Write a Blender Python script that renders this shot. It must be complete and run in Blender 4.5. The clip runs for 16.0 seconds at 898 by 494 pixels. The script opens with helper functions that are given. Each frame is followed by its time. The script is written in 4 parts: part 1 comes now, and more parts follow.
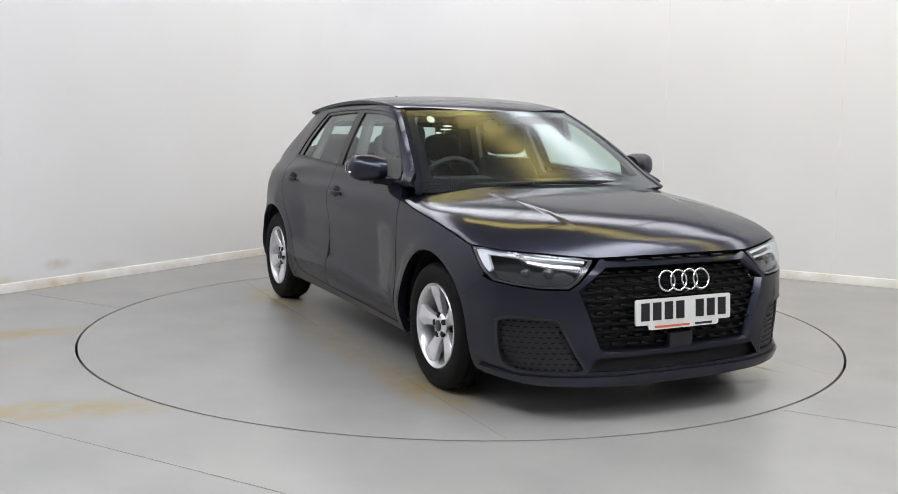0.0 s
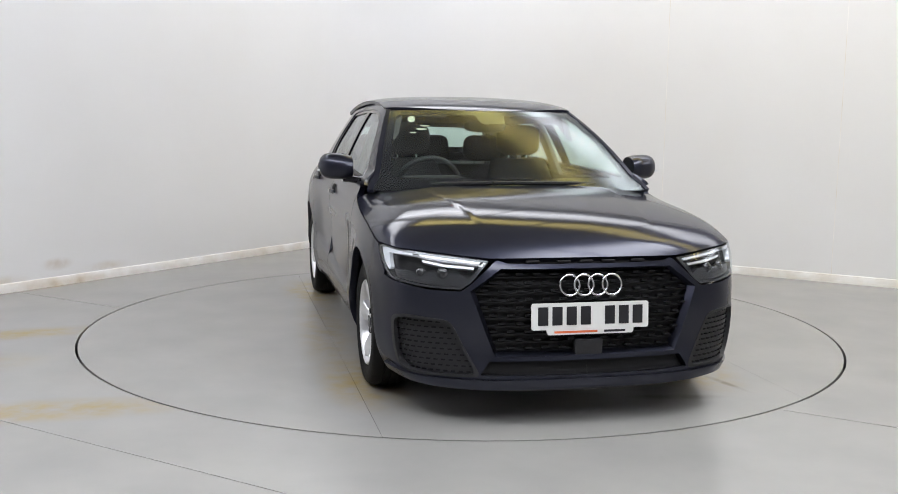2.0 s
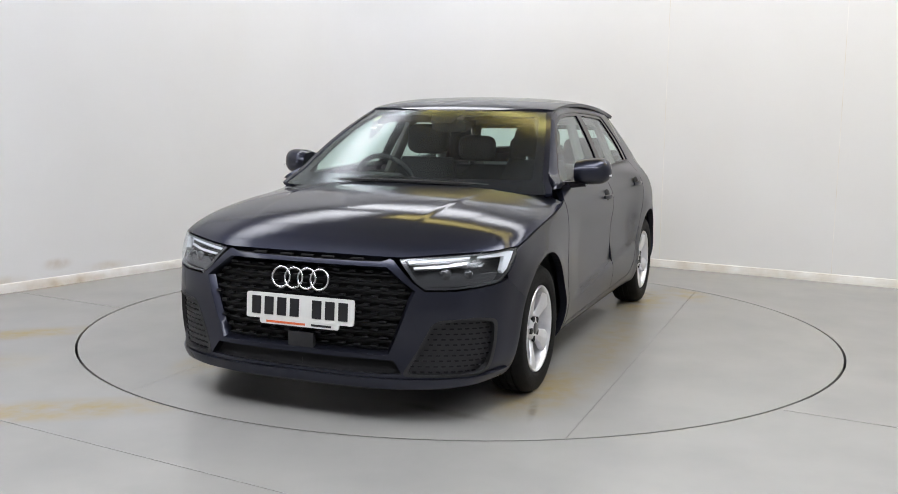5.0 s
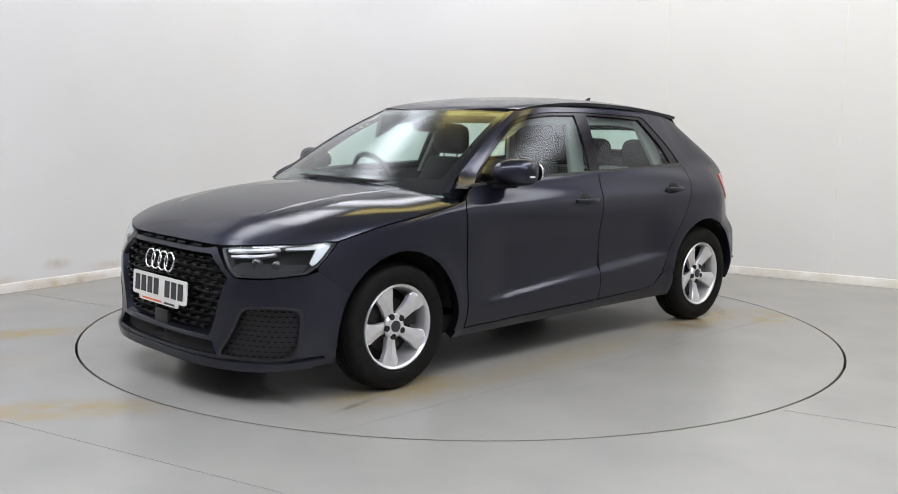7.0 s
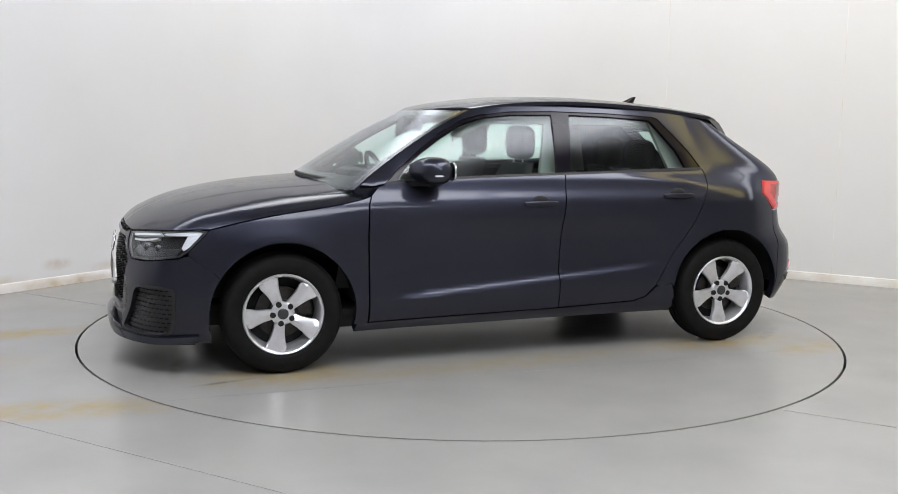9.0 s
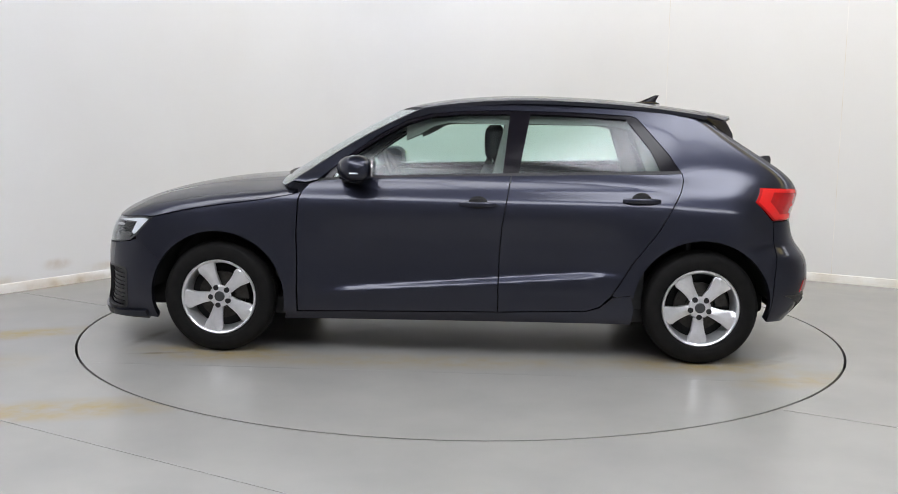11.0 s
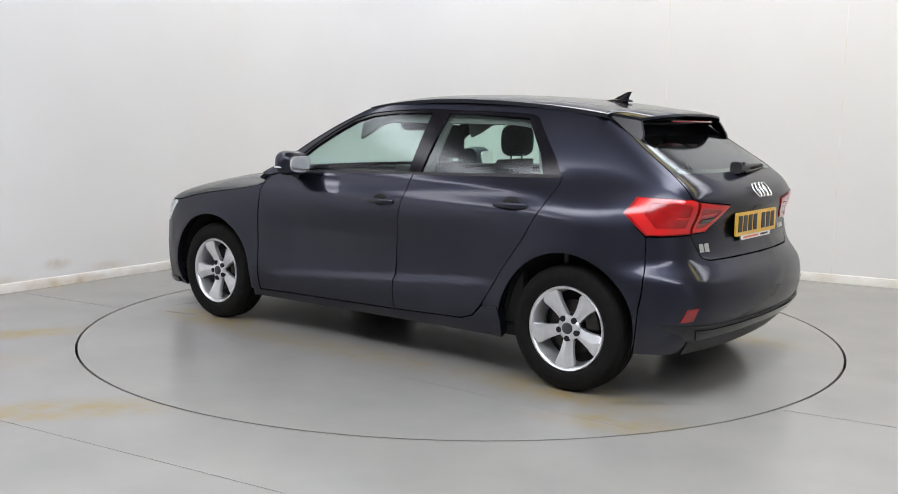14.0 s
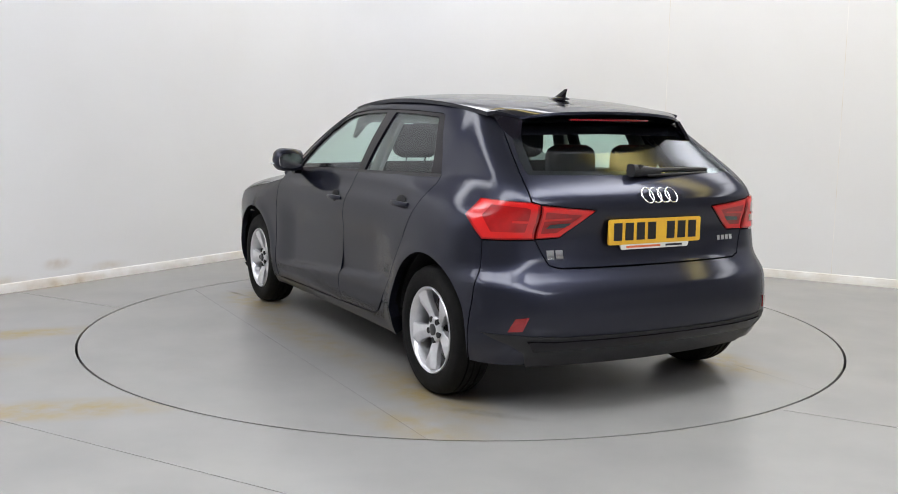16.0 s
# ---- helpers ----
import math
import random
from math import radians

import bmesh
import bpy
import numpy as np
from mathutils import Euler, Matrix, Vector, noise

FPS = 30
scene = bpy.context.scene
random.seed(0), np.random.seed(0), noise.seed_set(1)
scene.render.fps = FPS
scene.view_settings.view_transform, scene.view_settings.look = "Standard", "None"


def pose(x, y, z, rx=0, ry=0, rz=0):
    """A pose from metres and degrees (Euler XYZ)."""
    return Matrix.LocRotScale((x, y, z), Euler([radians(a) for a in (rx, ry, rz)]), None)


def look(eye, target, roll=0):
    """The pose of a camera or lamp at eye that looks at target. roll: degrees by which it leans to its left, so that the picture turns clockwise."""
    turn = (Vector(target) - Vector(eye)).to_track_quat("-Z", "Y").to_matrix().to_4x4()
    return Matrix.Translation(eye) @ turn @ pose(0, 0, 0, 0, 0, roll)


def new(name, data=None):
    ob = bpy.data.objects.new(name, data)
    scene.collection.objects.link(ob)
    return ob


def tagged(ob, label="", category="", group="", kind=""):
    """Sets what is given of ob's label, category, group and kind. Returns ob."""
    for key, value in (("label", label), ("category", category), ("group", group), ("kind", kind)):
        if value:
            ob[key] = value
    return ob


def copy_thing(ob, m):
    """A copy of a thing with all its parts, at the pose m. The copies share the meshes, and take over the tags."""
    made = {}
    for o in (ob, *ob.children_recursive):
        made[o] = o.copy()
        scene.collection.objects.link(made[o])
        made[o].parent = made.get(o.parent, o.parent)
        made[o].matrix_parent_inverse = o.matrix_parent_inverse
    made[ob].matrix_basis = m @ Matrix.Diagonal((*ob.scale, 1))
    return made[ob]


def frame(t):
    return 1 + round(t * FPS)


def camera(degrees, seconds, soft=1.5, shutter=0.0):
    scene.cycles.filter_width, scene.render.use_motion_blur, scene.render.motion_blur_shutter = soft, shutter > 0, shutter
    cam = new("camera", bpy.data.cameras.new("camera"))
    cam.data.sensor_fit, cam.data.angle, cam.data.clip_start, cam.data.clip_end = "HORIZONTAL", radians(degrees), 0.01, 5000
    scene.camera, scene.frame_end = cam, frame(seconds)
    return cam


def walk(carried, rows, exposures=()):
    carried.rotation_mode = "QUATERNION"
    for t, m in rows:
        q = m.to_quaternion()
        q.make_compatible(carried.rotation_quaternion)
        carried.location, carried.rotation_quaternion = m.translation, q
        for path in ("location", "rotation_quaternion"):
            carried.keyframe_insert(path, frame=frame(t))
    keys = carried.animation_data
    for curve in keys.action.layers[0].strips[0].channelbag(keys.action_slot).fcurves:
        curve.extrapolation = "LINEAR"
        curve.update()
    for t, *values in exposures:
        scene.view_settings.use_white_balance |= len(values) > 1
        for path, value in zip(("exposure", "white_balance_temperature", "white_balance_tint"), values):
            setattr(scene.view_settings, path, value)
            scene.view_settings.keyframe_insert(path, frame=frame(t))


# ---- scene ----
cam = camera(49.37, 16.0, soft=0.9)
EYE = (0.0, -5.989, 1.269)
YAW, PITCH, ROLL = radians(-0.689), radians(7.488), 0.856
AIM = (EYE[0] + math.sin(YAW) * math.cos(PITCH), EYE[1] + math.cos(YAW) * math.cos(PITCH), EYE[2] - math.sin(PITCH))
walk(cam, [(0.0, look(EYE, AIM, ROLL)), (16.0, look(EYE, AIM, ROLL))])

# heading of the turntable, degrees, every half second
TURNS = [(0, -62.87), (0.5, -63.73), (1, -66.21), (1.5, -70.09), (2, -75.9), (2.5, -81.43), (3, -87.44), (3.5, -93.08), (4, -99.16),
         (4.5, -105.05), (5, -111.0), (5.5, -117.1), (6, -123.3), (6.5, -129.49), (7, -135.68), (7.5, -141.44), (8, -147.5),
         (8.5, -153.18), (9, -159.16), (9.5, -164.95), (10, -170.7), (10.5, -176.5), (11, -182.35), (11.5, -188.23), (12, -194.02),
         (12.5, -199.64), (13, -205.67), (13.5, -211.28), (14, -217.4), (14.5, -223.01), (15, -229.05), (15.5, -234.74), (16, -240.85)]
OFF = Vector((1.262, 0.054, 0.0))   # front axle of the car in the turntable's space
TABLE_R = 2.231

# ---------------------------------------------------------------- world and light
world = bpy.data.worlds.new("world")
scene.world = world
world.use_nodes = True
world.node_tree.nodes["Background"].inputs[0].default_value = (0.8, 0.85, 0.9, 1)
world.node_tree.nodes["Background"].inputs[1].default_value = 0.02
scene.view_settings.exposure = 0.0
LIGHT_COOL, LIGHT_WARM, LIGHT_FAR = 5.1, 3.0, 9.3
CEILING = 3.4


# ---------------------------------------------------------------- materials
def material(name, color, rough=0.5, metal=0.0, coat=0.0, spec=0.5, vary=0.0, scale=8.0, bump=0.0, bump_scale=80.0, emit=0.0, second=None, coat_rough=0.04, coat_ior=1.5, edge=None):
    m = bpy.data.materials.new(name)
    m.use_nodes = True
    nt = m.node_tree
    b = nt.nodes["Principled BSDF"]
    b.inputs["Base Color"].default_value = (*color, 1)
    b.inputs["Roughness"].default_value = rough
    b.inputs["Metallic"].default_value = metal
    b.inputs["Coat Weight"].default_value = coat
    b.inputs["Coat Roughness"].default_value = coat_rough
    b.inputs["Coat IOR"].default_value = coat_ior
    b.inputs["Specular IOR Level"].default_value = spec
    if edge:
        b.inputs["Specular Tint"].default_value = (*edge, 1)
    if emit:
        b.inputs["Emission Color"].default_value = (*color, 1)
        b.inputs["Emission Strength"].default_value = emit
    tc = nt.nodes.new("ShaderNodeTexCoord")
    if vary:
        n1 = nt.nodes.new("ShaderNodeTexNoise")
        n1.inputs["Scale"].default_value, n1.inputs["Detail"].default_value = scale, 6
        nt.links.new(tc.outputs["Object"], n1.inputs["Vector"])
        mix = nt.nodes.new("ShaderNodeMix")
        mix.data_type = "RGBA"
        other = second or tuple(c * (1 - vary) for c in color)
        mix.inputs[6].default_value, mix.inputs[7].default_value = (*color, 1), (*other, 1)
        ramp = nt.nodes.new("ShaderNodeMapRange")
        ramp.inputs[1].default_value, ramp.inputs[2].default_value = 0.35, 0.7
        nt.links.new(n1.outputs["Fac"], ramp.inputs[0])
        nt.links.new(ramp.outputs[0], mix.inputs[0])
        nt.links.new(mix.outputs[2], b.inputs["Base Color"])
    if bump:
        n2 = nt.nodes.new("ShaderNodeTexNoise")
        n2.inputs["Scale"].default_value, n2.inputs["Detail"].default_value = bump_scale, 4
        nt.links.new(tc.outputs["Object"], n2.inputs["Vector"])
        bp = nt.nodes.new("ShaderNodeBump")
        bp.inputs["Strength"].default_value, bp.inputs["Distance"].default_value = bump, 0.002
        nt.links.new(n2.outputs["Fac"], bp.inputs["Height"])
        nt.links.new(bp.outputs["Normal"], b.inputs["Normal"])
    return m


def glass(name, tint, rough=0.0, least=0.05):
    """A thin tinted pane: a clear part and a mirror part, by the pane's Fresnel."""
    m = bpy.data.materials.new(name)
    m.use_nodes = True
    nt = m.node_tree
    for n in list(nt.nodes):
        nt.nodes.remove(n)
    out = nt.nodes.new("ShaderNodeOutputMaterial")
    tr = nt.nodes.new("ShaderNodeBsdfTransparent")
    tr.inputs["Color"].default_value = (*tint, 1)
    gl = nt.nodes.new("ShaderNodeBsdfGlossy")
    gl.inputs["Roughness"].default_value = rough
    gl.inputs["Color"].default_value = (0.95, 0.97, 1, 1)
    lw = nt.nodes.new("ShaderNodeLayerWeight")
    pw = nt.nodes.new("ShaderNodeMath")
    pw.operation, pw.inputs[1].default_value = "POWER", 4.5
    nt.links.new(lw.outputs["Facing"], pw.inputs[0])
    fr = nt.nodes.new("ShaderNodeMapRange")
    fr.inputs[3].default_value, fr.inputs[4].default_value = least, 0.9
    nt.links.new(pw.outputs[0], fr.inputs[0])
    mx = nt.nodes.new("ShaderNodeMixShader")
    nt.links.new(fr.outputs[0], mx.inputs[0])
    nt.links.new(tr.outputs[0], mx.inputs[1])
    nt.links.new(gl.outputs[0], mx.inputs[2])
    nt.links.new(mx.outputs[0], out.inputs["Surface"])
    return m


PAINT = material("dark_blue_grey_metallic_paint", (0.030, 0.0325, 0.049), rough=0.38, metal=0.9, coat=0.8, vary=0.12, scale=900, coat_rough=0.08, coat_ior=1.45, edge=(0.28, 0.28, 0.32))
BLACK_GLOSS = material("gloss_black_trim", (0.007, 0.006, 0.009), rough=0.10, spec=0.22)
BLACK_PLASTIC = material("grained_black_plastic", (0.014, 0.014, 0.016), rough=0.5, vary=0.3, scale=40, bump=0.25, bump_scale=900)
MESH_BLACK = material("satin_black_mesh", (0.007, 0.007, 0.008), rough=0.3, spec=0.3)
# near black for real black parts, and for shade painted into gaps and hollows
DARK_RECESS = material("black_plastic_and_gap_shade", (0.006, 0.006, 0.007), rough=0.8, vary=0.2, scale=30)
RUBBER = material("tyre_rubber", (0.005, 0.005, 0.005), rough=0.7, vary=0.35, scale=25, second=(0.009, 0.0085, 0.008), spec=0.15, bump=0.3, bump_scale=300)
ALLOY = material("silver_painted_alloy", (0.78, 0.78, 0.80), rough=0.28, metal=0.7, coat=0.4, vary=0.10, scale=30)
CHROME = material("chrome", (0.85, 0.85, 0.87), rough=0.08, metal=1.0, vary=0.05, scale=20)
STEEL = material("brake_steel", (0.07, 0.066, 0.062), rough=0.4, metal=0.9, vary=0.4, scale=40)
WINDOW = glass("green_tinted_window_glass", (0.77, 0.92, 0.865), 0.09, 0.045)
SCREEN_GLASS = glass("windscreen_glass", (0.80, 0.92, 0.88), 0.17, 0.06)
LENS = glass("clear_lamp_lens", (0.93, 0.95, 0.96))
RED_LENS = material("red_lamp_plastic", (0.42, 0.006, 0.007), rough=0.12, coat=0.8, vary=0.35, scale=14)
RED_BRIGHT = material("bright_red_lamp_plastic", (0.62, 0.010, 0.010), rough=0.15, coat=0.8, emit=0.10, vary=0.1, scale=20)
RED_DARK = material("dark_red_reflector", (0.28, 0.008, 0.012), rough=0.15, coat=0.8, vary=0.3, scale=90)
SMOKE = material("smoked_lamp_plastic", (0.03, 0.03, 0.032), rough=0.2, coat=0.6)
DRL = material("white_light_guide", (0.74, 0.76, 0.80), rough=0.2, coat=0.5, emit=0.06)
LAMP_GREY = material("lamp_bezel_grey", (0.045, 0.046, 0.05), rough=0.3, metal=0.4, coat=0.4)
PLATE_WHITE = material("white_plate", (0.78, 0.78, 0.75), rough=0.35, coat=0.3, vary=0.06, scale=12)
PLATE_YELLOW = material("yellow_plate", (0.80, 0.46, 0.035), rough=0.35, coat=0.3, vary=0.06, scale=12)
INK = material("black_ink", (0.012, 0.012, 0.014), rough=0.4)
INK_RED = material("orange_red_ink", (0.72, 0.16, 0.05), rough=0.4)
PAPER = material("cream_sticker", (0.82, 0.80, 0.62), rough=0.5)
FABRIC = material("charcoal_seat_fabric", (0.013, 0.013, 0.015), rough=0.9, vary=0.35, scale=60, bump=0.2, bump_scale=160)
DASH = material("soft_black_dashboard", (0.02, 0.021, 0.023), rough=0.6, vary=0.25, scale=30, bump=0.1, bump_scale=200)
LINING = material("grey_headlining", (0.24, 0.235, 0.225), rough=0.95, vary=0.1, scale=40, bump=0.1, bump_scale=200)
WALL = material("white_painted_wall", (0.80, 0.80, 0.80), rough=0.55, vary=0.035, scale=1.1, second=(0.778, 0.775, 0.77), bump=0.12, bump_scale=120)
SKIRT = material("white_gloss_skirting", (0.86, 0.85, 0.83), rough=0.4, vary=0.10, scale=5, second=(0.70, 0.65, 0.58))
# unseen closing walls; the grey sets how much light they throw back
BACK = material("unseen_wall_grey", (0.46, 0.46, 0.46), rough=0.7, vary=0.08, scale=1.5, bump=0.2)
CEIL = material("grey_ceiling_paint", (0.60, 0.60, 0.60), rough=0.8, vary=0.04, scale=2)


def diffuser_material(name, color, strength):
    """A glowing fabric diffuser, brightest along its middle and fading to its long edges."""
    m = material(name, color, rough=0.6, emit=strength)
    nt = m.node_tree
    tc, sep = nt.nodes.new("ShaderNodeTexCoord"), nt.nodes.new("ShaderNodeSeparateXYZ")
    nt.links.new(tc.outputs["Generated"], sep.inputs[0])
    last = sep.outputs["Y"]
    for op, a in (("SUBTRACT", 0.5), ("ABSOLUTE", 0), ("MULTIPLY", 2.0)):
        node = nt.nodes.new("ShaderNodeMath")
        node.operation, node.inputs[1].default_value = op, a
        nt.links.new(last, node.inputs[0])
        last = node.outputs[0]
    fall = nt.nodes.new("ShaderNodeMapRange")
    fall.interpolation_type = "SMOOTHERSTEP"
    fall.inputs[1].default_value, fall.inputs[2].default_value, fall.inputs[3].default_value, fall.inputs[4].default_value = 0.0, 1.0, strength, 0.02
    nt.links.new(last, fall.inputs[0])
    nt.links.new(fall.outputs[0], nt.nodes["Principled BSDF"].inputs["Emission Strength"])
    return m


COOL = diffuser_material("cool_white_diffuser", (0.925, 0.938, 1.0), LIGHT_COOL)
FAR = diffuser_material("bright_white_diffuser", (0.925, 0.938, 1.0), LIGHT_FAR)
WARM = diffuser_material("warm_yellow_diffuser", (1.0, 0.82, 0.30), LIGHT_WARM)
HOUSING = material("white_light_housing", (0.75, 0.75, 0.75), rough=0.5)


def stained(m, stains, rough=None):
    """Adds stains to a material: rows of centre, half sizes, turn, amount, tone."""
    nt = m.node_tree
    b = nt.nodes["Principled BSDF"]
    tc = nt.nodes.new("ShaderNodeTexCoord")
    last = b.inputs["Base Color"].links[0].from_socket
    fine = nt.nodes.new("ShaderNodeTexNoise")
    fine.inputs["Scale"].default_value, fine.inputs["Detail"].default_value = 9, 8
    nt.links.new(tc.outputs["Object"], fine.inputs["Vector"])
    for (x, y, z), (a, w, h), turn, amount, tone in stains:
        mp = nt.nodes.new("ShaderNodeMapping")
        mp.vector_type = "TEXTURE"
        mp.inputs["Location"].default_value, mp.inputs["Rotation"].default_value, mp.inputs["Scale"].default_value = (x, y, z), (0, 0, radians(turn)), (a, w, h)
        nt.links.new(tc.outputs["Object"], mp.inputs["Vector"])
        ln = nt.nodes.new("ShaderNodeVectorMath")
        ln.operation = "LENGTH"
        nt.links.new(mp.outputs[0], ln.inputs[0])
        mr = nt.nodes.new("ShaderNodeMapRange")
        mr.interpolation_type = "SMOOTHSTEP"
        mr.inputs[1].default_value, mr.inputs[2].default_value, mr.inputs[3].default_value, mr.inputs[4].default_value = 0.15, 1.0, amount, 0
        nt.links.new(ln.outputs["Value"], mr.inputs[0])
        nr = nt.nodes.new("ShaderNodeMapRange")
        nr.inputs[1].default_value, nr.inputs[2].default_value = 0.22, 0.72
        nt.links.new(fine.outputs["Fac"], nr.inputs[0])
        mu = nt.nodes.new("ShaderNodeMath")
        mu.operation = "MULTIPLY"
        nt.links.new(mr.outputs[0], mu.inputs[0])
        nt.links.new(nr.outputs[0], mu.inputs[1])
        mix = nt.nodes.new("ShaderNodeMix")
        mix.data_type = "RGBA"
        mix.inputs[7].default_value = (*tone, 1)
        nt.links.new(mu.outputs[0], mix.inputs[0])
        nt.links.new(last, mix.inputs[6])
        last = mix.outputs[2]
    nt.links.new(last, b.inputs["Base Color"])
    if rough:
        rr = nt.nodes.new("ShaderNodeMapRange")
        rr.inputs[3].default_value, rr.inputs[4].default_value = rough
        nt.links.new(fine.outputs["Fac"], rr.inputs[0])
        nt.links.new(rr.outputs[0], b.inputs["Roughness"])
    return m


def floor_material(name, stains):
    """Grey floor paint with rust-brown drag stains; rows of centre x, y, half length, half width, turn, amount, tone."""
    m = material(name, (0.292, 0.286, 0.272), vary=0.1, scale=2.2, second=(0.262, 0.258, 0.247), bump=0.03, bump_scale=14)
    return stained(m, [((x, y, 0), (a, w, 1), turn, amount, tone) for x, y, a, w, turn, amount, tone in stains], (0.24, 0.28))


RUST, OIL = (0.30, 0.225, 0.09), (0.10, 0.085, 0.06)
FLOOR = floor_material("grey_floor_paint", [(-2.65, -0.55, 0.85, 0.20, 25, 1.0, RUST), (-1.8, -1.95, 0.85, 0.22, 14, 1.0, RUST), (-3.0, 1.1, 0.5, 0.12, 57, 0.7, RUST), (-2.5, -1.2, 0.5, 0.3, 20, 0.4, RUST)])
TABLE = floor_material("turntable_floor_paint", [(1.262, 0.88, 0.6, 0.28, 0, 1.0, RUST), (1.262, -0.78, 0.6, 0.28, 0, 1.0, RUST), (-1.3, 0.88, 0.7, 0.28, 0, 1.0, RUST), (-1.3, -0.78, 0.7, 0.28, 0, 1.0, RUST),
                                                 (0.2, 0.98, 1.6, 0.22, 3, 0.5, RUST), (0.1, -0.85, 1.6, 0.22, -2, 0.5, RUST), (-1.75, 1.15, 0.5, 0.2, 20, 0.7, RUST), (1.75, 0.6, 0.3, 0.06, 80, 0.6, OIL), (1.55, 0.95, 0.25, 0.03, 12, 0.7, OIL), (-1.7, 0.8, 0.3, 0.05, 40, 0.5, OIL)])
stained(WALL, [((-2.98, 1.12, 0.16), (0.16, 0.16, 0.06), 57, 0.55, (0.42, 0.30, 0.16)), ((-2.75, 1.48, 0.10), (0.25, 0.25, 0.05), 57, 0.4, (0.50, 0.38, 0.22)), ((-3.2, 0.78, 0.08), (0.2, 0.2, 0.06), 57, 0.4, (0.50, 0.38, 0.22))])
stained(SKIRT, [((-2.95, 1.17, 0.02), (0.5, 0.5, 0.06), 57, 0.6, (0.45, 0.33, 0.18))])
JOINT = material("dirty_floor_joint", (0.29, 0.283, 0.265), rough=0.8, vary=0.3, scale=20)
PIT = material("turntable_pit_steel", (0.01, 0.01, 0.01), rough=0.8)


# ---------------------------------------------------------------- mesh helpers
def part(name, bm, mat, parent, label="", at=None, sharp=35):
    me = bpy.data.meshes.new(name)
    bm.normal_update()
    bm.to_mesh(me)
    bm.free()
    me.shade_smooth()
    me.set_sharp_from_angle(angle=radians(sharp))
    me.materials.append(mat)
    ob = new(name, me)
    ob.parent = parent
    if at is not None:
        ob.matrix_basis = at
    if label:
        tagged(ob, label)
    return ob


def box(bm, size, centre, bevel=0.0, turn=None, seg=2):
    m = Matrix.Translation(centre) @ (turn.to_4x4() if turn else Matrix.Identity(4)) @ Matrix.Diagonal((*size, 1))
    r = bmesh.ops.create_cube(bm, size=1, matrix=m)
    if bevel:
        es = list({e for v in r["verts"] for e in v.link_edges})
        bmesh.ops.bevel(bm, geom=es, offset=bevel, segments=seg, affect="EDGES", profile=0.5)


def loft(bm, rings, cap=True, closed=True):
    rows = [[bm.verts.new(p) for p in ring] for ring in rings]
    n = len(rows[0])
    for a, b in zip(rows, rows[1:]):
        for i in range(n if closed else n - 1):
            j = (i + 1) % n
            bm.faces.new((a[i], a[j], b[j], b[i]))
    if cap:
        bm.faces.new(rows[0][::-1])
        bm.faces.new(rows[-1])
    bmesh.ops.recalc_face_normals(bm, faces=bm.faces)


def squircle(cx, cy, cz, a, b, n=20, power=3.0, axes="xy", tilt=0.0):
    """A rounded rectangle of half sizes a, b in the named plane."""
    pts = []
    for i in range(n):
        t = 2 * math.pi * i / n
        c, s = math.cos(t), math.sin(t)
        u = a * math.copysign(abs(c) ** (2 / power), c)
        v = b * math.copysign(abs(s) ** (2 / power), s)
        if axes == "xy":
            pts.append(Vector((cx + u, cy + v, cz + tilt * u)))
        elif axes == "yz":
            pts.append(Vector((cx + tilt * v, cy + u, cz + v)))
        else:
            pts.append(Vector((cx + u, cy + tilt * u, cz + v)))
    return pts


def lathe(bm, profile, seg=48, closed=True):
    """Profile rows (radius, y) turned round the y axis."""
    rows = [[bm.verts.new((r * math.cos(2 * math.pi * i / seg), y, r * math.sin(2 * math.pi * i / seg))) for i in range(seg)] for r, y in profile]
    pairs = list(zip(rows, rows[1:])) + ([(rows[-1], rows[0])] if closed else [])
    for a, b in pairs:
        for i in range(seg):
            j = (i + 1) % seg
            bm.faces.new((a[i], a[j], b[j], b[i]))
    bmesh.ops.recalc_face_normals(bm, faces=bm.faces)


def tube(bm, path, radius, seg=8, closed=False):
    path = [Vector(p) for p in path]
    rings, n = [], len(path)
    for i, p in enumerate(path):
        d = (path[(i + 1) % n] - path[i - 1]) if closed else (path[min(i + 1, n - 1)] - path[max(i - 1, 0)])
        q = d.normalized().to_track_quat("Z", "X")
        rings.append([p + q @ Vector((radius * math.cos(2 * math.pi * k / seg), radius * math.sin(2 * math.pi * k / seg), 0)) for k in range(seg)])
    if closed:
        rows = [[bm.verts.new(p) for p in r] for r in rings]
        for i in range(n):
            a, b = rows[i], rows[(i + 1) % n]
            k0 = min(range(seg), key=lambda k: (b[k].co - a[0].co).length)
            for k in range(seg):
                bm.faces.new((a[k], a[(k + 1) % seg], b[(k + 1 + k0) % seg], b[(k + k0) % seg]))
        bmesh.ops.recalc_face_normals(bm, faces=bm.faces)
    else:
        loft(bm, rings)


def prism(bm, outline, depth, plane="xy", base=0.0):
    """A flat plate of the outline's shape, depth thick."""
    def at(u, v, w):
        return {"xy": (u, v, w), "xz": (u, w, v), "yz": (w, u, v)}[plane]
    loft(bm, [[at(u, v, base) for u, v in outline], [at(u, v, base + depth) for u, v in outline]])


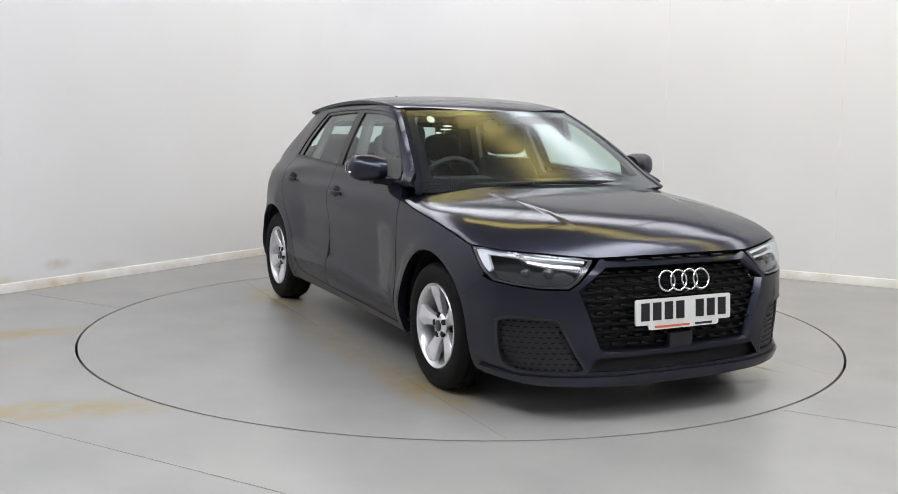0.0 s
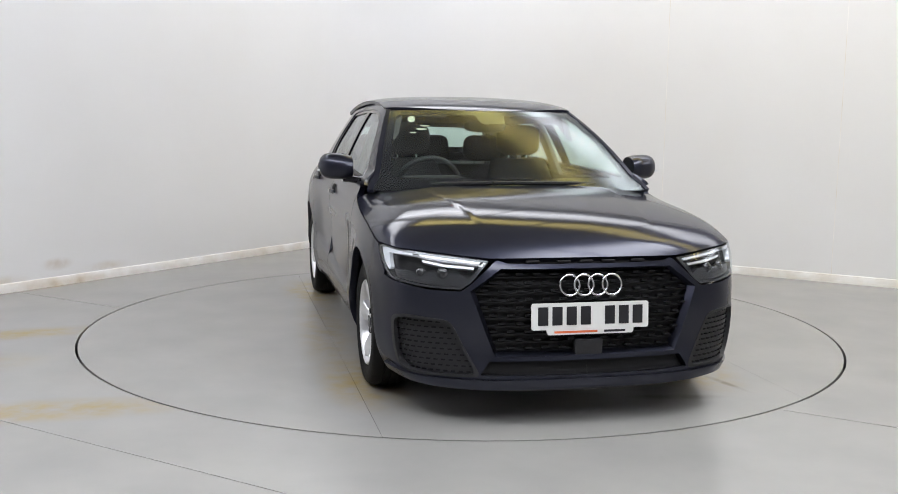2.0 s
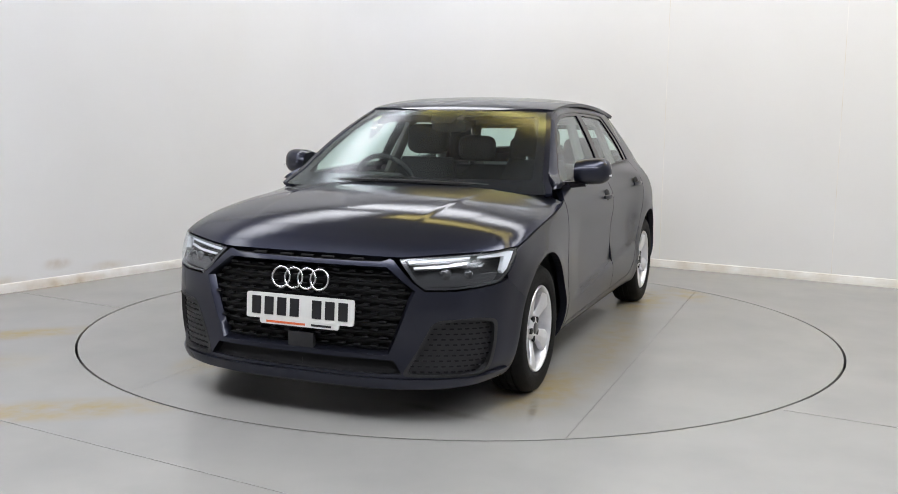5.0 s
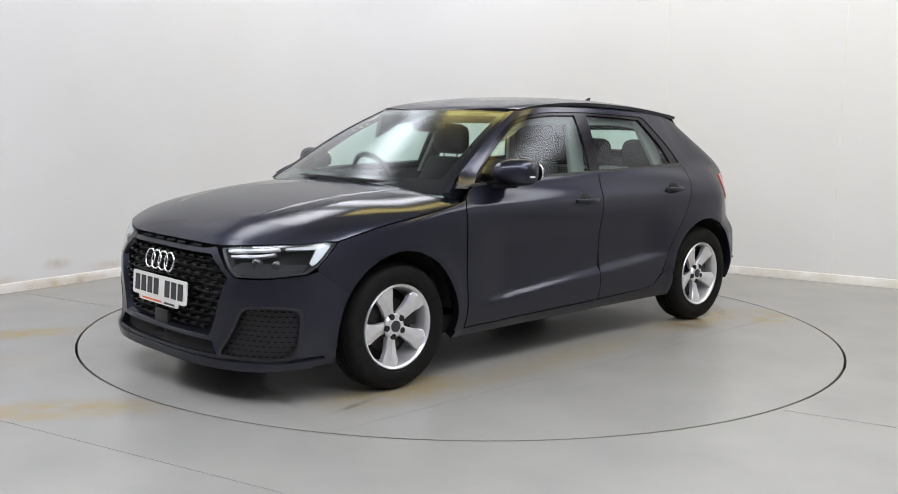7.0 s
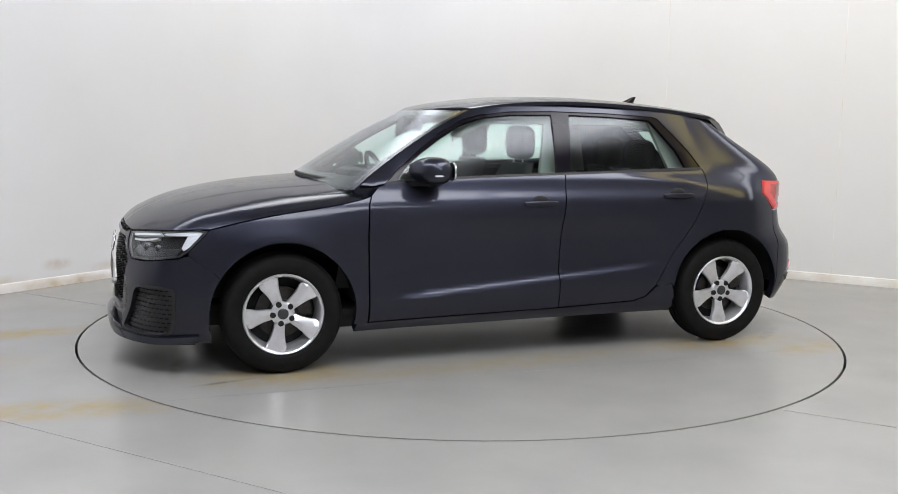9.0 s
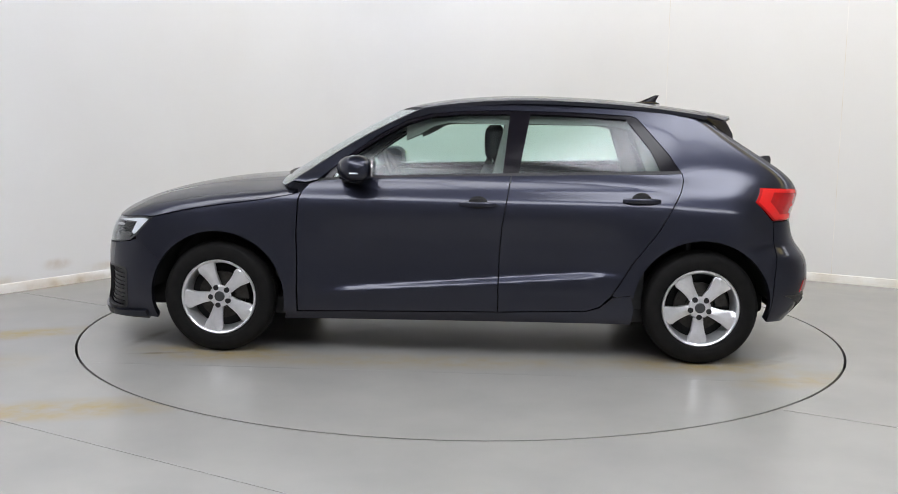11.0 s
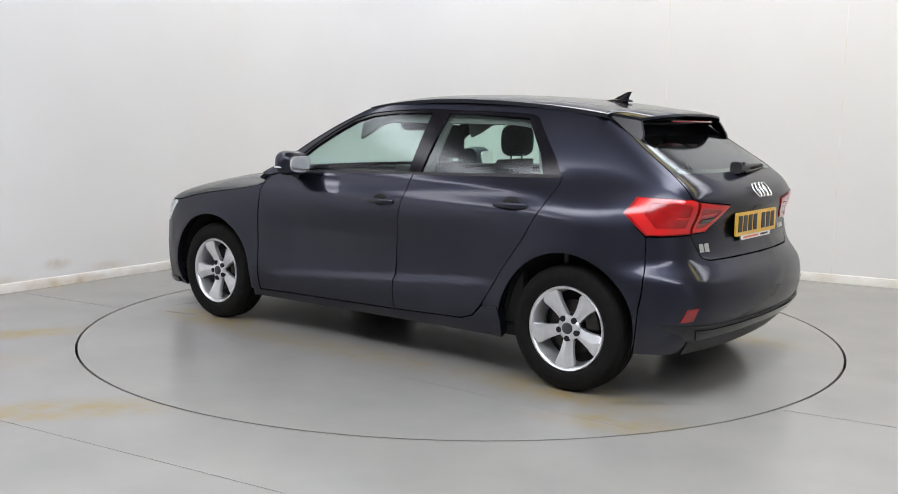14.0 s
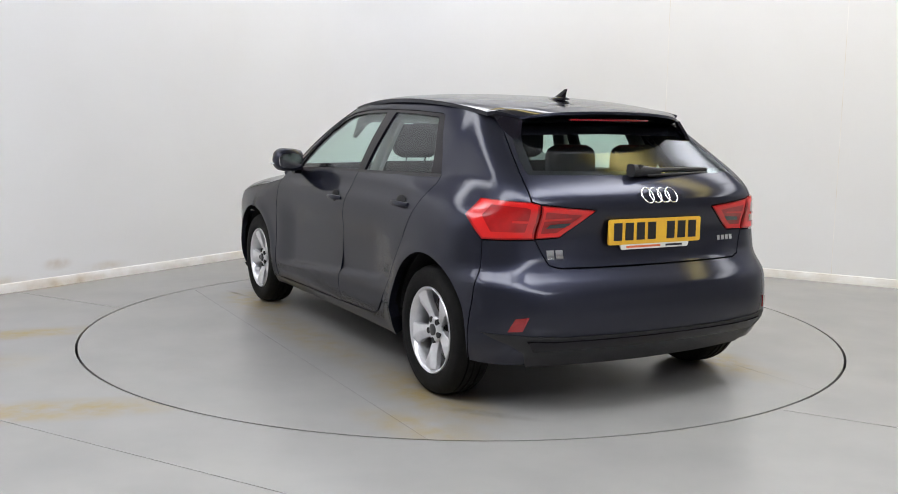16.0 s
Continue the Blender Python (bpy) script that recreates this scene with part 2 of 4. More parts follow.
# ---------------------------------------------------------------- the car's surfaces
def nat(knots):
    """A natural cubic spline through the knots (t, v); straight beyond its ends."""
    knots = sorted(knots)
    t, v = np.array([k[0] for k in knots], float), np.array([k[1] for k in knots], float)
    n, h = len(t), np.diff(t)
    a, r = np.eye(n), np.zeros(n)
    for i in range(1, n - 1):
        a[i, i - 1:i + 2] = h[i - 1], 2 * (h[i - 1] + h[i]), h[i]
        r[i] = 6 * ((v[i + 1] - v[i]) / h[i] - (v[i] - v[i - 1]) / h[i - 1])
    m = np.linalg.solve(a, r)
    d0 = (v[1] - v[0]) / h[0] - h[0] * (2 * m[0] + m[1]) / 6
    d1 = (v[-1] - v[-2]) / h[-1] + h[-1] * (2 * m[-1] + m[-2]) / 6

    def f(x):
        x = np.asarray(x, float)
        i = np.clip(np.searchsorted(t, x) - 1, 0, n - 2)
        q, p = x - t[i], t[i + 1] - x
        y = (m[i] * p ** 3 + m[i + 1] * q ** 3) / (6 * h[i]) + (v[i] / h[i] - m[i] * h[i] / 6) * p + (v[i + 1] / h[i] - m[i + 1] * h[i] / 6) * q
        return np.where(x < t[0], v[0] + d0 * (x - t[0]), np.where(x > t[-1], v[-1] + d1 * (x - t[-1]), y))
    return f


def ease(a, b, x):
    u = np.clip((np.asarray(x, float) - a) / (b - a), 0, 1)
    return u * u * (3 - 2 * u)


# plan of the body at bumper height: from the nose's middle round the left side to the tail's middle
PLAN = [(0.772, 0), (0.766, 0.25), (0.742, 0.42), (0.69, 0.58), (0.575, 0.755), (0.40, 0.836), (0.2, 0.864), (0, 0.872), (-0.43, 0.858), (-1.0, 0.85),
        (-1.5, 0.85), (-2.05, 0.858), (-2.56, 0.872), (-2.84, 0.852), (-3.02, 0.795), (-3.125, 0.70), (-3.185, 0.52), (-3.215, 0.28), (-3.225, 0)]
_pts = np.array([(0.766, -0.25)] + PLAN + [(-3.215, -0.28)])
_arc = np.concatenate([[0], np.cumsum(np.hypot(*np.diff(_pts, axis=0).T))])
_arc -= _arc[1]
PLAN_X, PLAN_Y = nat(list(zip(_arc, _pts[:, 0]))), nat(list(zip(_arc, _pts[:, 1])))
S_END = _arc[-2]
_s = np.linspace(0, S_END, 2000)
_sx, _sy = PLAN_X(_s), PLAN_Y(_s)


def s_x(x):
    """Arc length at which the plan reaches x."""
    return float(np.interp(-x, -_sx, _s))


def s_f(y):
    """Arc length on the nose at half width y."""
    k = int(np.argmax(_sy > 0.84))
    return float(np.interp(y, _sy[:k], _s[:k]))


def s_r(y):
    """Arc length on the tail at half width y."""
    k = len(_sy) - int(np.argmax(_sy[::-1] > 0.84))
    return float(np.interp(-y, -_sy[k:], _s[k:]))


NOSE = nat([(0.15, 0.012), (0.20, 0.022), (0.26, 0.010), (0.32, 0.0), (0.4, 0), (0.5, 0), (0.58, -0.012), (0.64, -0.03), (0.69, -0.058), (0.74, -0.105), (0.8, -0.18)])
TAIL = nat([(0.19, 0.16), (0.26, 0.09), (0.34, 0.03), (0.44, 0.0), (0.52, 0.005), (0.575, 0.026), (0.61, 0.055), (0.66, 0.088), (0.74, 0.110), (0.82, 0.110), (0.880, 0.075), (0.945, 0.085), (1.011, 0.155), (1.10, 0.30)])
SIDE = nat([(0.16, -0.075), (0.21, -0.04), (0.28, -0.012), (0.36, 0.0), (0.46, -0.006), (0.6, -0.008), (0.72, -0.010), (0.80, -0.018), (0.845, -0.030), (0.89, -0.054), (0.95, -0.078), (1.02, -0.10)])
FENDER = nat([(0.16, -0.075), (0.21, -0.04), (0.28, -0.012), (0.36, 0.0), (0.46, 0.0), (0.6, 0.0), (0.68, -0.004), (0.74, -0.018), (0.80, -0.042), (0.85, -0.08), (0.9, -0.13)])
GLASS_Y = nat([(-3.1, 0.70), (-2.7, 0.702), (-2.46, 0.712), (-2.2, 0.728), (-1.6, 0.747), (-0.9, 0.748), (-0.45, 0.735)])
REAR_X = nat([(0.95, -3.135), (1.011, -3.065), (1.10, -2.92), (1.185, -2.78), (1.30, -2.60), (1.38, -2.48)])


def wrap(s, z, greenhouse=None):
    """The body's skin, with its folds softened behind the rear doors."""
    s, z = np.asarray(s, float), np.asarray(z, float)
    p = fold(s, z, greenhouse)
    h = (0.018 + 0.042 * ease(0.74, 0.86, z)) * ease(-2.2, -2.6, PLAN_X(s))
    if np.max(h) <= 0:
        return p
    soft = sum(fold(s + i * h, z + j * h, greenhouse) for i, j in ((1, 0.4), (-1, -0.4), (0.4, -1), (-0.4, 1), (0.6, 0.6), (-0.6, -0.6))) / 6
    return np.where((h > 0)[..., None], 0.25 * p + 0.75 * soft, p)


def fold(s, z, greenhouse=None):
    """The body's skin by arc length and height; greenhouse: 0 lower body, 1 glass line, or None for the blend of both."""
    s, z = np.asarray(s, float), np.asarray(z, float)
    x, y = PLAN_X(s), PLAN_Y(s)
    e = 1e-3
    tx, ty = (PLAN_X(s + e) - PLAN_X(s - e)) / (2 * e), (PLAN_Y(s + e) - PLAN_Y(s - e)) / (2 * e)
    nx, ny = ty, -tx
    front = ease(-0.5, 0.35, x)
    dy = SIDE(z) * (1 - front) + FENDER(z) * front
    rise = 0.335 + 0.078 * np.clip(-x - 0.45, 0, 1.6)
    door = ease(-0.45, -0.75, x) * ease(-2.25, -1.9, x)
    dy = dy - door * 0.020 * ease(rise - 0.012, rise + 0.035, z) * (1 - ease(0.62, 0.80, z))
    arch = np.exp(-((np.hypot(x, z - 0.3) - 0.37) / 0.05) ** 2) + np.exp(-((np.hypot(x + 2.563, z - 0.3) - 0.37) / 0.05) ** 2)
    dy = dy + 0.006 * arch - 0.045 * ease(-2.72, -3.0, x) * ease(0.555, 0.66, z)
    wf, wr, ws = np.clip(nx, 0, 1) ** 1.2, np.clip(-nx, 0, 1) ** 1.25, np.clip(ny, 0, 1) ** 1.0
    lx, ly = x + wf * NOSE(z) + wr * TAIL(z), y + ws * dy
    back = np.where(x < -2.4, (REAR_X(z) + 2.4) / (-3.225 + 2.4), 1.0)
    gx = np.where(x < -2.4, -2.4 + (x + 2.4) * back, x)
    r = y / 0.86
    r = r + ease(-2.3, -2.7, x) * 0.38 * r * (1 - r * r)
    gy = r * (GLASS_Y(gx) - 0.4 * (z - 1) - 0.4 * (z - 1) * np.abs(z - 1))
    gy = gy - 0.024 * np.clip((x - PILLAR_X(z)) / 0.15 + 1, 0, 1) ** 2 * ease(0.92, 0.98, z)
    if greenhouse is None:
        rear, haunch = ease(0.35, 0.9, -nx), ease(-1.9, -2.5, x)
        b = ease(0.935 - 0.025 * haunch - 0.045 * rear, 1.01 - 0.02 * haunch + 0.08 * rear, z)
    else:
        b = greenhouse
    return np.stack([lx + (gx - lx) * b, ly + (gy - ly) * b, z + 0 * s], -1)


def lower(s, z):
    return wrap(s, z, 0.0)


def upper(s, z):
    return wrap(s, z, 1.0)


HOOD_Z = nat([(-0.45, 0.942), (-0.3, 0.936), (-0.17, 0.926), (0.09, 0.901), (0.3, 0.865), (0.42, 0.835), (0.52, 0.801), (0.61, 0.760), (0.67, 0.723), (0.72, 0.675)])
ROOF_Z = nat([(-0.85, 1.292), (-0.95, 1.331), (-1.05, 1.358), (-1.24, 1.388), (-1.58, 1.410), (-1.92, 1.405), (-2.27, 1.382), (-2.57, 1.345), (-2.8, 1.308)])
SCREEN_X = nat([(0.88, -0.165), (0.935, -0.25), (1.116, -0.536), (1.319, -0.90), (1.36, -0.98)])
PILLAR_X = nat([(0.88, -0.33), (0.93, -0.40), (1.13, -0.70), (1.29, -1.0), (1.33, -1.09), (1.36, -1.16)])


def hood_base(x, y):
    x, y = np.asarray(x, float), np.abs(np.asarray(y, float))
    k = int(np.argmax(_sy > 0.84))
    sweep = 0.772 - np.interp(y, _sy[:k], _sx[:k])
    crown = 0.004 + 0.045 * ease(0.4, -0.4, x)
    yc = 0.455 - 0.13 * x
    crease = 0.0028 * ease(0.022, -0.010, y - yc) * ease(0.60, 0.30, x)
    return HOOD_Z(x + 0.74 * sweep) - crown * (y / 0.82) ** 4 - 0.012 * (y / 0.5) ** 2 + crease


def roof(x, y):
    x, y = np.asarray(x, float), np.asarray(y, float)
    z = ROOF_Z(x) - 0.003 - 0.011 * (y / 0.4) ** 2 - 0.014 * np.abs(y / 0.57) ** 8
    return np.stack([x + 0 * y, y + 0 * x, z], -1)


def screen(v, z):
    v, z = np.asarray(v, float) / 0.7, np.asarray(z, float)
    edge = PILLAR_X(z)
    ye = GLASS_Y(edge) - 0.4 * (z - 1) - 0.4 * (z - 1) * np.abs(z - 1) - 0.004 - 0.024 * ease(0.92, 0.98, z)
    return np.stack([SCREEN_X(z) + (edge - SCREEN_X(z)) * np.abs(v) ** 2.2, v * ye, z], -1)


# ---------------------------------------------------------------- panels cut from the surfaces
def dense(outline, step):
    pts = []
    for (a, b), (c, d) in zip(outline, outline[1:] + outline[:1]):
        n = max(1, int(math.ceil(math.hypot(c - a, d - b) / step)))
        pts += [(a + (c - a) * i / n, b + (d - b) * i / n) for i in range(n)]
    return pts


def rounded(outline, radius, n=4):
    """The outline with its corners rounded."""
    out, m = [], len(outline)
    for i in range(m):
        p, a, b = Vector(outline[i]), Vector(outline[i - 1]), Vector(outline[(i + 1) % m])
        ra, rb = min(radius, (a - p).length * 0.45), min(radius, (b - p).length * 0.45)
        q, r = p + (a - p).normalized() * ra, p + (b - p).normalized() * rb
        for k in range(n + 1):
            t = k / n
            w = q * (1 - t) ** 2 + p * 2 * t * (1 - t) + r * t * t
            out.append((w.x, w.y))
    return out


def inside(pts, poly):
    x, y = pts[:, 0], pts[:, 1]
    hit = np.zeros(len(pts), bool)
    for (a, b), (c, d) in zip(poly, poly[1:] + poly[:1]):
        if b != d:
            hit ^= ((b > y) != (d > y)) & (x < (c - a) * (y - b) / (d - b) + a)
    return hit


class Skin:
    """Vertices, faces and vertex normals of one part, gathered from several sheets."""

    def __init__(self):
        self.v, self.f, self.n = [], [], []

    def add(self, outline, fn, step=0.03, side=1, holes=(), depth=0.012, lift=0.0, flat=False):
        outline = dense(outline, step)
        holes = [dense(h, step) for h in holes]
        arr = np.array(outline)
        lo, hi = arr.min(0), arr.max(0)
        gx, gy = np.meshgrid(np.arange(lo[0] + step / 2, hi[0], step), np.arange(lo[1] + step / 2, hi[1], step))
        grid = np.stack([gx.ravel(), gy.ravel()], -1)
        if len(grid):
            keep = inside(grid, outline)
            for h in holes:
                keep &= ~inside(grid, h)
            grid = grid[keep]
            rim = np.concatenate([arr] + [np.array(h) for h in holes])
            if len(grid):
                near = np.min(((grid[:, None, :] - rim[None]) ** 2).sum(-1), 1)
                grid = grid[near > (0.4 * step) ** 2]
        loops, verts, edges = [outline] + holes, [], []
        for lp in loops:
            k = len(verts)
            verts += lp
            edges += [(k + i, k + (i + 1) % len(lp)) for i in range(len(lp))]
        verts += [tuple(p) for p in grid]
        from mathutils.geometry import delaunay_2d_cdt
        vs, _, fs, *_ = delaunay_2d_cdt([Vector(p) for p in verts], edges, [], 0, 1e-6)
        vs = np.array([(p.x, p.y) for p in vs])
        fs = np.array([tuple(f) for f in fs if len(f) == 3])
        mid = vs[fs].mean(1)
        keep = inside(mid, outline)
        for h in holes:
            keep &= ~inside(mid, h)
        fs = fs[keep]
        e = 2e-3
        p = fn(vs[:, 0], vs[:, 1])
        du = fn(vs[:, 0] + e, vs[:, 1]) - fn(vs[:, 0] - e, vs[:, 1])
        dv = fn(vs[:, 0], vs[:, 1] + e) - fn(vs[:, 0], vs[:, 1] - e)
        nrm = np.cross(du, dv)
        nrm /= np.linalg.norm(nrm, axis=1)[:, None] + 1e-12
        out = ((p - np.array((-1.2, 0, 0.55))) * nrm).sum(1).mean()
        if out < 0:
            nrm = -nrm
        # faces wound to suit the normals
        a, b, c = p[fs[:, 0]], p[fs[:, 1]], p[fs[:, 2]]
        flip = (np.cross(b - a, c - a) * nrm[fs].mean(1)).sum(1) < 0
        fs[flip] = fs[flip][:, ::-1]
        p = p + nrm * lift
        count = {}
        for f in fs:
            for i in range(3):
                g = (int(f[i]), int(f[(i + 1) % 3]))
                count[g] = 1
        border = [g for g in count if (g[1], g[0]) not in count]
        k = len(self.v)
        pts, nor, faces = list(p), list(nrm), [tuple(int(i) for i in f) for f in fs]
        if depth:
            for i, j in border:
                q = len(pts)
                edge = p[j] - p[i]
                w = np.cross(edge, nrm[i])
                w /= np.linalg.norm(w) + 1e-12
                pts += [p[i], p[j], p[j] - nrm[j] * depth, p[i] - nrm[i] * depth]
                nor += [w] * 4
                faces.append((q + 1, q, q + 3, q + 2))
        pts, nor = np.array(pts), np.array(nor)
        if side < 0:
            pts[:, 1] *= -1
            nor[:, 1] *= -1
            faces = [f[::-1] for f in faces]
        self.v += pts.tolist()
        self.n += nor.tolist()
        self.f += [tuple(i + k for i in f) for f in faces]
        return self

    def link(self, name, mat, parent, label="", at=None):
        me = bpy.data.meshes.new(name)
        me.from_pydata(self.v, [], self.f)
        me.shade_smooth()
        me.normals_split_custom_set_from_vertices(self.n)
        me.materials.append(mat)
        ob = new(name, me)
        ob.parent = parent
        if at is not None:
            ob.matrix_basis = at
        if label:
            tagged(ob, label)
        return ob


def both(outline, fn, **kw):
    return Skin().add(outline, fn, side=1, **kw).add(outline, fn, side=-1, **kw)


def fp(*rows):
    """Outline points on the skin: ('x'|'f'|'r', x or half width, z)."""
    return [({"x": s_x, "f": s_f, "r": s_r}[k](a), z) for k, a, z in rows]


def arc_x(cx, cz, r, a0, a1, n=16):
    """An arc in side view, angles in degrees from the car's front upwards."""
    return [("x", cx + r * math.cos(radians(a0 + (a1 - a0) * i / n)), cz + r * math.sin(radians(a0 + (a1 - a0) * i / n))) for i in range(n + 1)]


ARCH = 0.362
BELT = nat([(-2.47, 1.0), (-1.56, 0.974), (-0.62, 0.938), (-0.45, 0.925)])
SHUT = nat([(-0.40, 0.862), (-0.30, 0.842), (-0.1, 0.812), (0.1, 0.783), (0.3, 0.742), (0.37, 0.726)])

car = tagged(new("car"), "dark blue-grey five-door hatchback car parked on the turntable", "car")
AT = Matrix.Translation(OFF)


def line_x(f, a, b, n):
    return [("x", a + (b - a) * i / n, float(f(a + (b - a) * i / n))) for i in range(n + 1)]


# headlight outline, lower left going round
HL = fp(("f", 0.425, 0.688), ("f", 0.50, 0.600), ("f", 0.545, 0.570), ("f", 0.66, 0.572), ("x", 0.50, 0.594), ("x", 0.455, 0.625), ("x", 0.37, 0.722), ("x", 0.42, 0.727), ("x", 0.50, 0.722), ("f", 0.68, 0.712), ("f", 0.55, 0.700))
FOG = fp(("x", 0.515, 0.438), ("f", 0.74, 0.452), ("f", 0.60, 0.440), ("f", 0.575, 0.42), ("f", 0.485, 0.232), ("f", 0.49, 0.212), ("x", 0.56, 0.206), ("x", 0.52, 0.225))
GRILLE = fp(("f", 0, 0.656), ("f", 0.378, 0.656), ("f", 0.507, 0.563), ("f", 0.405, 0.292)) + [(0.0, 0.292)]
SLOT = fp(("f", 0, 0.274), ("f", 0.43, 0.274), ("f", 0.475, 0.218)) + [(0.0, 0.214)]


def front_end():
    edge = [("f", 0.0, 0.674), ("f", 0.2, 0.674), ("f", 0.345, 0.676), ("f", 0.385, 0.688), ("f", 0.40, 0.684), ("f", 0.495, 0.596), ("f", 0.543, 0.562), ("f", 0.66, 0.564), ("x", 0.50, 0.588), ("x", 0.452, 0.603)]
    outline = [(0.0, 0.185)] + fp(*edge) + fp(*arc_x(0, 0.30, ARCH, 32.6, -18, 12)) + fp(("x", 0.345, 0.172), ("x", 0.5, 0.180))
    bumper = both(outline, lower, holes=[GRILLE, FOG, SLOT], step=0.02, depth=0.03).link("front_bumper", PAINT, car, "dark blue-grey painted front bumper", AT)
    lip = [(0.0, 0.165), (0.0, 0.202)] + fp(("f", 0.5, 0.200), ("x", 0.55, 0.205), ("x", 0.40, 0.215), ("x", 0.40, 0.185), ("x", 0.55, 0.172), ("f", 0.5, 0.162))
    both(lip, lower, lift=0.014, depth=0.03, step=0.02).link("lip", PAINT, bumper, "body-coloured splitter lip")
    low = [(0.0, 0.135), (0.0, 0.175)] + fp(("f", 0.5, 0.172), ("x", 0.42, 0.185), ("x", 0.42, 0.14))
    both(low, lower, lift=-0.02, depth=0.05).link("lower_valance", BLACK_PLASTIC, bumper)
    # hexagonal grille
    grille = both([(s, z) for s, z in GRILLE], lower, lift=-0.055, depth=0.0).link("grille", DARK_RECESS, car, "black hexagonal radiator grille with dashed mesh", AT)
    # painted chamfer that falls from the bumper to the mesh
    inner = fp(("f", 0, 0.640), ("f", 0.366, 0.640), ("f", 0.478, 0.561), ("f", 0.388, 0.308)) + [(0.0, 0.308)]
    for side in (1, -1):
        bm = bmesh.new()
        rows = []
        for k, drop in ((0.0, 0.001), (0.12, 0.004), (0.9, 0.030), (1.0, 0.050)):
            row = []
            for (o0, o1), (i0, i1) in zip(zip(GRILLE, GRILLE[1:]), zip(inner, inner[1:])):
                for u in np.linspace(0, 1, 9)[:-1]:
                    sz = [(o0[j] + (o1[j] - o0[j]) * u) * (1 - k) + (i0[j] + (i1[j] - i0[j]) * u) * k for j in (0, 1)]
                    p = lower(*sz)
                    row.append(Vector((p[0] - drop, side * p[1], p[2])))
            p = lower(0.0, GRILLE[-1][1] * (1 - k) + inner[-1][1] * k)
            rows.append(row + [Vector((p[0] - drop, 0, p[2]))])
        loft(bm, rows, cap=False, closed=False)
        part("grille_frame", bm, PAINT, grille, "body-coloured grille surround", sharp=30)
    # black sheet set behind the bonnet gap, standing for the shade in it
    gap = [(0.0, 0.655), (0.0, 0.705)] + fp(("f", 0.38, 0.70), ("f", 0.38, 0.665))
    both(gap, lower, lift=-0.030, depth=0.0).link("bonnet_gap_shade", DARK_RECESS, bumper, "black sheet standing for the shade in the bonnet gap")
    for y in (0.0, 0.10, -0.10, 0.235, -0.235):
        bm = bmesh.new()
        p = lower(s_f(abs(y) + 1e-4), 0.682)
        box(bm, (0.02, 0.06, 0.010), (p[0] - 0.016, y, 0.681), 0.003)
        part("bonnet_stop", bm, DARK_RECESS, bumper, "black bonnet stop tab")
    back = fp(("f", 0, 0.288), ("f", 0.47, 0.288), ("f", 0.52, 0.205)) + [(0.0, 0.200)]
    both(back, lower, lift=-0.035, depth=0.0).link("lower_intake", DARK_RECESS, bumper, "black slot above the splitter lip")
    bm = bmesh.new()
    for r in range(11):
        z = 0.292 + r * 0.034
        for side in (1, -1):
            for c in range(8):
                y = (c + (0.5 if r % 2 else 0.0)) * 0.074
                s = s_f(max(y, 1e-4))
                if not inside(np.array([(s + 0.03, z)]), GRILLE)[0] or (y == 0 and side < 0):
                    continue
                p = lower(s, z)
                q = lower(s + 0.01, z)
                ang = math.atan2(q[0] - p[0], q[1] - p[1])
                box(bm, (0.018, 0.030, 0.008), (p[0] - 0.026, side * p[1], z), 0.0, Matrix.Rotation(-side * ang, 3, "Z"))
        for side in (1, -1):
            ys = [0.0]
            while inside(np.array([(s_f(ys[-1] + 0.03) + 0.0, z - 0.012)]), GRILLE)[0]:
                ys.append(ys[-1] + 0.03)
            path = [(lower(s_f(max(y, 1e-4)), z - 0.012)[0] - 0.04, side * y, z - 0.014) for y in ys]
            if len(path) > 2:
                tube(bm, path, 0.0065, 5)
    part("grille_mesh", bm, MESH_BLACK, grille, "satin black dashed mesh")
    bm = bmesh.new()
    box(bm, (0.03, 0.125, 0.075), (0.755, 0, 0.322), 0.006)
    part("sensor_cover", bm, BLACK_PLASTIC, grille, "flat black radar sensor cover")
    for side in (1, -1):
        fog = Skin().add(FOG, lower, side=side, lift=-0.022, depth=0.0).link("side_grille", BLACK_PLASTIC, car, "black mesh side intake in the bumper", AT)
        cs, cz = np.mean([p[0] for p in FOG]), np.mean([p[1] for p in FOG])
        outer = [(cs + 1.03 * (s - cs), cz + 1.025 * (z - cz)) for s, z in rounded(FOG, 0.025)]
        inner = [(cs + 0.93 * (s - cs), cz + 0.93 * (z - cz)) for s, z in rounded(FOG, 0.025)]
        Skin().add(outer, lower, side=side, holes=[inner], lift=0.002, depth=0.03, step=0.02).link("intake_frame", BLACK_PLASTIC, fog)
        bm = bmesh.new()
        for r in range(10):
            z = 0.225 + 0.0225 * r
            for c in range(12):
                s = s_f(0.46) + (c + (0.5 if r % 2 else 0)) * 0.034
                if inside(np.array([(s, z)]), inner)[0]:
                    p, q = lower(s, z), lower(s + 0.01, z)
                    d = Vector(q) - Vector(p)
                    ang = math.atan2(d.y, d.x) - math.pi / 2
                    n = Vector((d.y, -d.x, 0)).normalized()
                    o = Vector(p) - n * 0.020
                    box(bm, (0.010, 0.017, 0.0045), (o.x, side * o.y, z), 0.0, Matrix.Rotation(side * ang, 3, "Z"))
        part("intake_mesh", bm, BLACK_GLOSS, fog)
    return bumper


